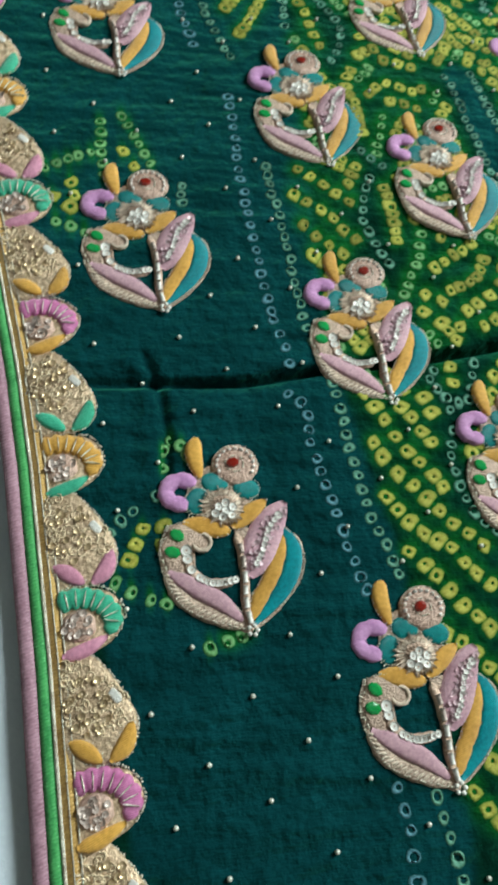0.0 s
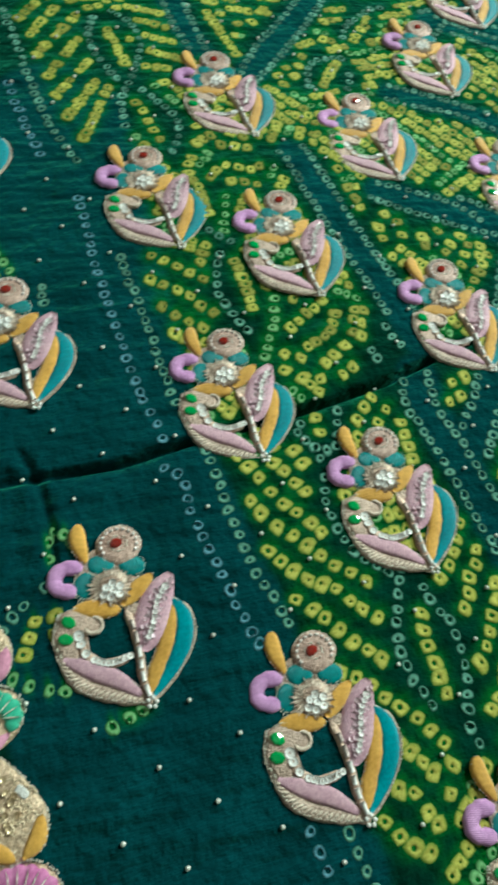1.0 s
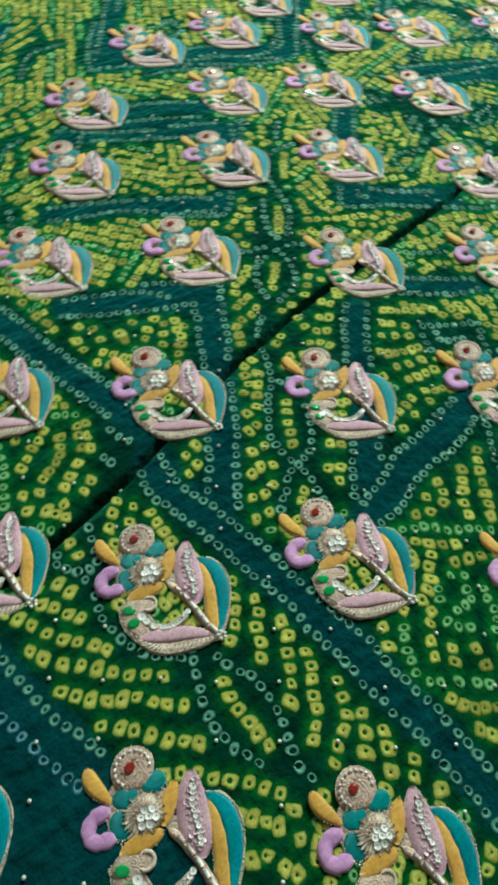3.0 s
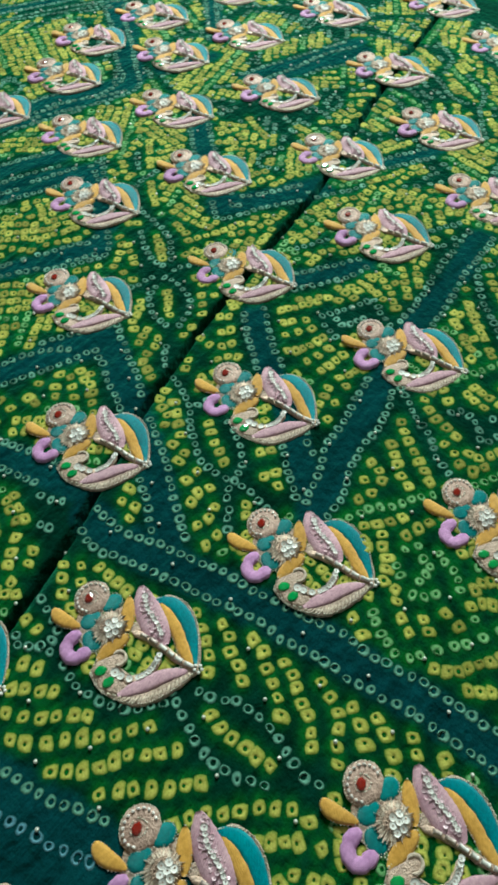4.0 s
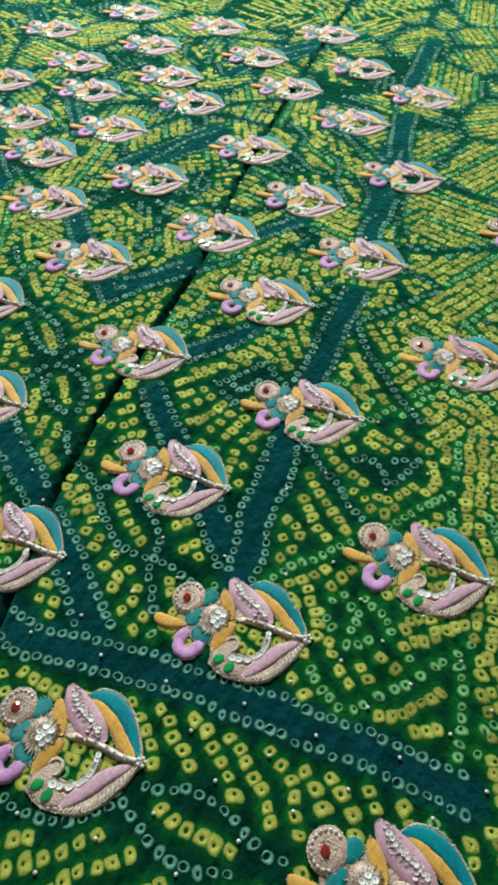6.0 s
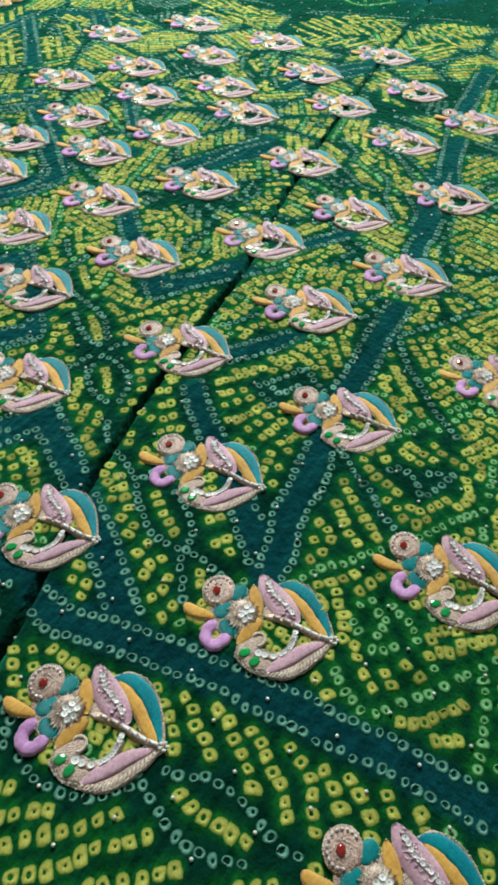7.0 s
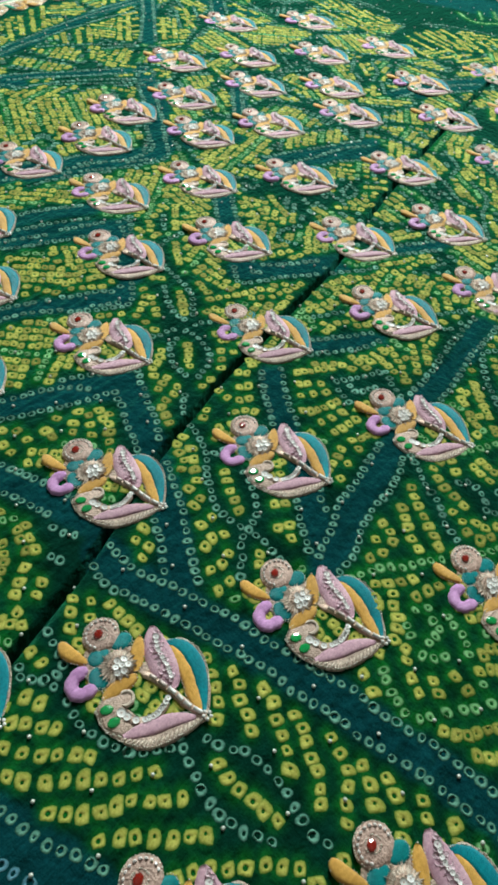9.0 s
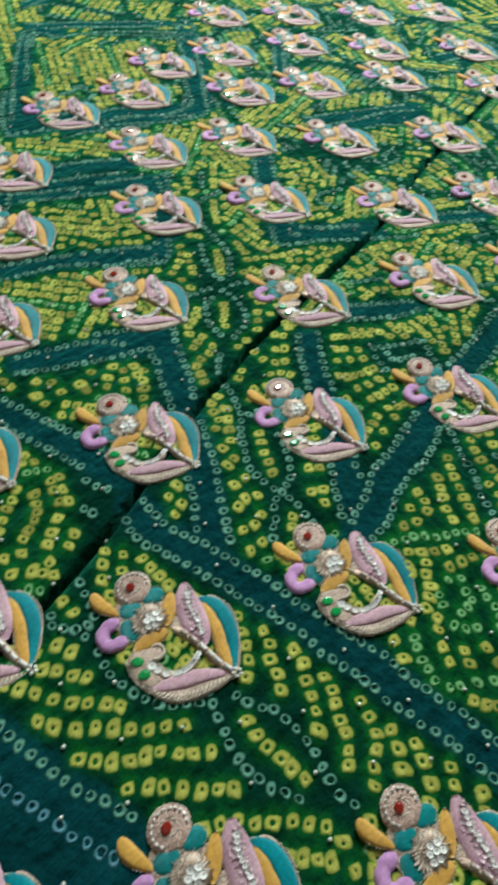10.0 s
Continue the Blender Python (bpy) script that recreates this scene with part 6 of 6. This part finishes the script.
    add("inner_beading", glints([(-16.8, -31.6), (-10.6, -35.2), (-3.6, -39.2), (2.4, -44.4)], 0.8, 0.3, 0.7), CORD, patch, "row of tiny gold beads", False)
    for o in patch.children_recursive:
        if o.name.split(".")[0].endswith(("beading", "sequin_work", "fringe", "stitches", "bead_trim", "bead_ring")):
            tagged(o, kind="stuff")
    return patch


PATCH_LABEL = "pink, yellow and teal embroidered flower applique with sequins"
first = tagged(make_patch(), PATCH_LABEL, "applique", "appliques on the saree")


def place(x, y, turn):
    gx, gy = x * MM, y * MM
    zs = float(np.median(lie(np.array([gx, gx, gx, gx + 0.012, gx - 0.012]), np.array([gy, gy - 0.025, gy - 0.048, gy - 0.03, gy - 0.03]))))
    return pose(gx, gy, zs + 0.0002, 0, 0, turn)


for n, (x, y, turn) in enumerate(PATCHES):
    if n == 0:
        first.matrix_world = place(x, y, turn)
    else:
        copy_thing(first, place(x, y, turn))


# ---- small silver studs all over the cloth ----
def stud_sites():
    spots = []
    for r in range(-16, 46):
        for c in range(-36, 44):
            x = 26.3 + 26.94 * c + 11.49 * r + dice.gauss(0, 0.8)
            y = 83.9 + 3.29 * c + 15.50 * r + dice.gauss(0, 0.8)
            if not (lace_line(y * MM) * 1000 + 16 < x < 918 + 0.25 * (400 - y) and -128 < y < 600):
                continue
            if any(abs(x - px) < 19 and -49 < y - py < 8 for px, py, _ in PATCHES):
                continue
            spots.append((x, y))
    return sorted(spots, key=lambda q: math.hypot(q[0] - 130, q[1] - 60))


STUD = link_mesh("stud", *bead(0, 0, 0.6, 0.78, 0.8, 8), STEEL, True)
sites = stud_sites()
for x, y in sites[:300]:
    part("stud", STUD, saree, at=pose(x * MM, y * MM, float(lie(x * MM, y * MM))))
tagged(part("far_studs", link_mesh("far_studs", *joined(*[bead(x, y, float(lie(x * MM, y * MM)) * 1000 + 0.6, 0.8, 0.7, 6) for x, y in sites[300:]]), STEEL, False), saree, "scattered small silver studs"), kind="stuff")


# ---- the scalloped lace border ----
def strip_mesh(name, inner, width, height, mat, line, n=260):
    """A woven strip along the border: inner edge that many mm outside the line."""
    verts, faces = [], []
    for i in range(n):
        (x, y), (ox, oy) = line(i / (n - 1))
        for off, h in ((inner, 0.1), (inner, height), (inner + width * 0.5, height * 1.25), (inner + width, height), (inner + width, 0.1)):
            px, py = x + ox * off * MM, y + oy * off * MM
            verts.append((px, py, float(lie(px, py)) + h * MM + 0.0002))
    for i in range(n - 1):
        for k in range(4):
            faces.append((i * 5 + k, i * 5 + k + 1, (i + 1) * 5 + k + 1, (i + 1) * 5 + k))
    return link_mesh(name, verts, faces, mat)


def west_line(s):
    y = SOUTH + (NORTH - SOUTH) * s
    d = Vector((float(lace_line(y + 0.002) - lace_line(y - 0.002)), 0.004)).normalized()
    return (float(lace_line(y)), y), (-d.y, d.x)


def north_line(s):
    return (-0.10 + 1.03 * s, 0.628), (0.0, 1.0)


def east_line(s):
    y = SOUTH + (0.630 - SOUTH) * s
    return (east_lace(y), y), (0.970, 0.2425)


STITCH_PINK = thread_material("mauve_woven_strip", (0.33, 0.165, 0.22), (0.47, 0.27, 0.34), angle=1.2, pitch=2200.0)
STITCH_GREEN = thread_material("green_woven_strip", (0.03, 0.29, 0.075), (0.09, 0.42, 0.13), angle=1.2, pitch=2200.0)
STITCH_GOLD = thread_material("gold_woven_strip", (0.52, 0.29, 0.075), (0.70, 0.45, 0.16), angle=1.2, pitch=2200.0, metal=0.1)
for side, line in (("western", west_line), ("northern", north_line), ("eastern", east_line)):
    part("gold_strip", strip_mesh("gold_strip", -3.2, 3.5, 0.9, STITCH_GOLD, line), saree, "gold woven border strip")
    for inner, wide in ((-3.6, 0.5), (-1.6, 0.4), (0.3, 1.0)):
        part("gold_piping", strip_mesh("gold_piping", inner, wide, 1.2, CORD, line), saree, "thin gold piping")
    part("green_strip", strip_mesh("green_strip", 1.35, 3.15, 0.9, STITCH_GREEN, line), saree, "bright green woven border strip")
    part("mauve_strip", strip_mesh("mauve_strip", 4.55, 3.9, 0.8, STITCH_PINK, line), saree, "mauve woven border strip")


def strip_beading(off, pitch):
    """A row of tiny gold beads sewn along the western border."""
    shapes = []
    for y in np.arange(-0.13, 0.28, pitch * MM):
        (x, y), (ox, oy) = west_line((y - SOUTH) / (NORTH - SOUTH))
        px, py = x + ox * off * MM, y + oy * off * MM
        shapes.append(bead(px * 1000, py * 1000, float(lie(px, py)) * 1000 + 1.45, 0.34 * dice.uniform(0.8, 1.2), 0.8, 5))
    return joined(*shapes)


for off, pitch in ((-3.3, 1.5), (-1.4, 1.3), (0.8, 1.0)):
    tagged(add("strip_beading", strip_beading(off, pitch), CORD, saree, "tiny gold beads along the border", False), kind="stuff")


def gold_specks(count, cx, cy, rx, ry, z, mat):
    shapes = []
    for _ in range(count):
        a, r = dice.uniform(0, 6.28), math.sqrt(dice.random())
        shapes.append(sequin(cx + rx * r * math.cos(a), cy + ry * r * math.sin(a), z + dice.uniform(0, 0.3) + 0.5 * (1 - r), dice.uniform(0.7, 1.1), dice.uniform(0.1, 0.5), dice.uniform(0, 6.28), 7))
    return joined(*shapes)


def make_fan(name, arch, leaf, arch_label, leaf_label):
    """A fan of the border: a padded arch over a gold eye, with one leaf below; +x points into the cloth."""
    piece = new(name)
    piece.parent = saree
    piece["label"] = arch_label + " arch over a gold eye"
    add("backing", padded([(1.5, 8.6), (10.4, 9.4), (17.8, 6.4), (20.0, 0.0), (16.8, -5.4), (10.0, -8.4), (1.5, -9.6)], 0.7, 0.2, 30), MOUND, piece)
    line = [(2.6, 6.2), (8.8, 6.6), (14.0, 4.6), (16.8, 0.4), (15.4, -4.4)]
    add("arch", ribbon(line, 6.6, 1.7, 0.5, 60, (0.06, 0.3), 0, 6, 8), arch, piece, arch_label + " padded arch")
    # pleats of the arch, coloured pale gold to put in their sparkle
    folds = []
    for k in range(4, 34, 4):
        p, q = spline(line, 40)[k], spline(line, 40)[k + 1]
        a = math.atan2(q[1] - p[1], q[0] - p[0]) + math.pi / 2
        folds.append(ribbon([(p[0] - 2.4 * math.cos(a), p[1] - 2.4 * math.sin(a)), (p[0] + 2.2 * math.cos(a), p[1] + 2.2 * math.sin(a))], 0.5, 0.35, 2.0, 4, (0.3, 0.3), 0, 4))
    add("arch_pleating", joined(*folds), CORD, piece, "ribs across the arch, in pale gold for their sparkle")
    add("arch_cord", glints([(1.4, 9.2), (10.4, 10.0), (18.0, 6.8), (20.4, 0.2), (17.2, -5.2)], 0.75, 0.4, 0.6, 0.1, 0.15), CORD, piece, "gold beaded edging", False)
    add("gold_eye", pillow(7.6, -0.8, 4.8, 4.3, 1.2, 0.6, 16), HEAD, piece, "eye of pale gold thread")
    tagged(add("beading", gold_specks(22, 7.6, -0.8, 4.0, 3.6, 1.5, ZARI_PALE), SEQUIN, piece, "small pale gold sequins"), kind="stuff")
    add("leaf", blade([(2.6, -8.2), (8.0, -7.4), (15.0, -4.6)], 4.2, 1.5, 0.6, 14, 0.45, 0.55), leaf, piece, leaf_label + " leaf")
    return piece


def make_bud(name, leaf, leaf_label):
    """A bud of the border: a mound of gold loops with two leaves and a mirror."""
    piece = new(name)
    piece.parent = saree
    piece["label"] = "gold beaded mound with two " + leaf_label + " leaves"
    outline = [(1.4, 12.4), (6.0, 14.2), (10.6, 13.2), (14.6, 8.4), (17.8, 3.0), (20.4, -3.6), (19.6, -9.0), (16.2, -12.6), (11.0, -13.6), (1.4, -12.6)]
    add("mound", padded(outline, 1.3, 0.3, 40, 0.015), MOUND, piece, "mound of gold thread")
    loops = []
    while len(loops) < 96:
        x, y = dice.uniform(2.0, 18.5), dice.uniform(-11.5, 13.0)
        if y > 12.6 - 0.95 * max(0, x - 7) or (y < -4.5 and abs(y + 12 - 0.7 * abs(x - 11)) < 5.0):
            continue
        a, r = dice.uniform(0, 6.28), dice.uniform(0.7, 1.4)
        loops.append(ribbon([(x + r * math.cos(a + t), y + r * math.sin(a + t)) for t in (0.0, 1.1, 2.2, 3.3, 4.2)], 0.55, 0.5, dice.uniform(1.15, 1.5), 8, (0.1, 0.1), 0, 4))
    tagged(add("beading", joined(*loops), GOLD_LOOP, piece, "loops of twisted gold thread"), kind="stuff")
    tagged(add("sequin_work", gold_specks(22, 8.6, 2.0, 6.2, 8.6, 1.7, ZARI_PALE), GOLD_SEQUIN, piece, "small gold sequins"), kind="stuff")
    add("mirror", padded([(13.4, 3.4), (15.0, 4.6), (17.0, 1.8), (15.4, 0.6)], 0.5, 1.6, 12), SILVER, piece, "small silver mirror", False)
    for line in (((2.6, -6.8), (6.4, -9.6), (10.4, -13.0)), ((12.4, -13.2), (16.6, -9.8), (19.0, -4.4))):
        add("leaf", blade(line, 5.0, 1.5, 0.9, 14, 0.5, 0.6), leaf, piece, leaf_label + " leaf")
        add("leaf_edge", glints(edging(line, 4.8, (0.5, 0.5), 12), 0.9, 0.3, 1.2, 0.3), CORD, piece, "gold beads round the leaf", False)
    add("mound_cord", glints(outline + [outline[0]], 0.75, 0.4, 0.6, 0.1, 0.15), CORD, piece, "gold beaded edging", False)
    return piece


FANS = [make_fan("fan_scallop", MAGENTA, YELLOW, "magenta pink", "marigold"), make_fan("fan_scallop", MINT, ROSE, "mint green", "rose pink"), make_fan("fan_scallop", YELLOW, MINT, "marigold", "mint green")]
BUDS = [make_bud("bud_scallop", YELLOW, "marigold"), make_bud("bud_scallop", ROSE, "rose pink"), make_bud("bud_scallop", MINT, "mint green")]
used = set()


def set_piece(piece, m):
    if piece.name in used:
        copy_thing(piece, m)
    else:
        used.add(piece.name)
        piece.matrix_basis = m


for k in range(-3, 14):
    for shift, kinds in ((1.7, FANS), (24.8, BUDS)):
        y = (-26 + 45.3 * k + shift) * MM
        if SOUTH + 0.01 < y < NORTH - 0.05:
            slope = math.degrees(math.atan(float(lace_line(y + 0.01) - lace_line(y - 0.01)) / 0.02))
            x = float(lace_line(y))
            set_piece(kinds[k % 3], pose(x, y, float(lie(x + 0.008, y)), 0, 0, -slope))
for k in range(22):
    x = 0.40 + 0.0232 * k
    set_piece((FANS if k % 2 else BUDS)[(k // 2) % 3], pose(x, 0.628, float(lie(x, 0.62)), 0, 0, -90))
for k in range(22):
    y = 0.12 + 0.0232 * k
    set_piece((FANS if k % 2 else BUDS)[(k // 2) % 3], pose(east_lace(y), y, float(lie(0.93, y)), 0, 0, 194))
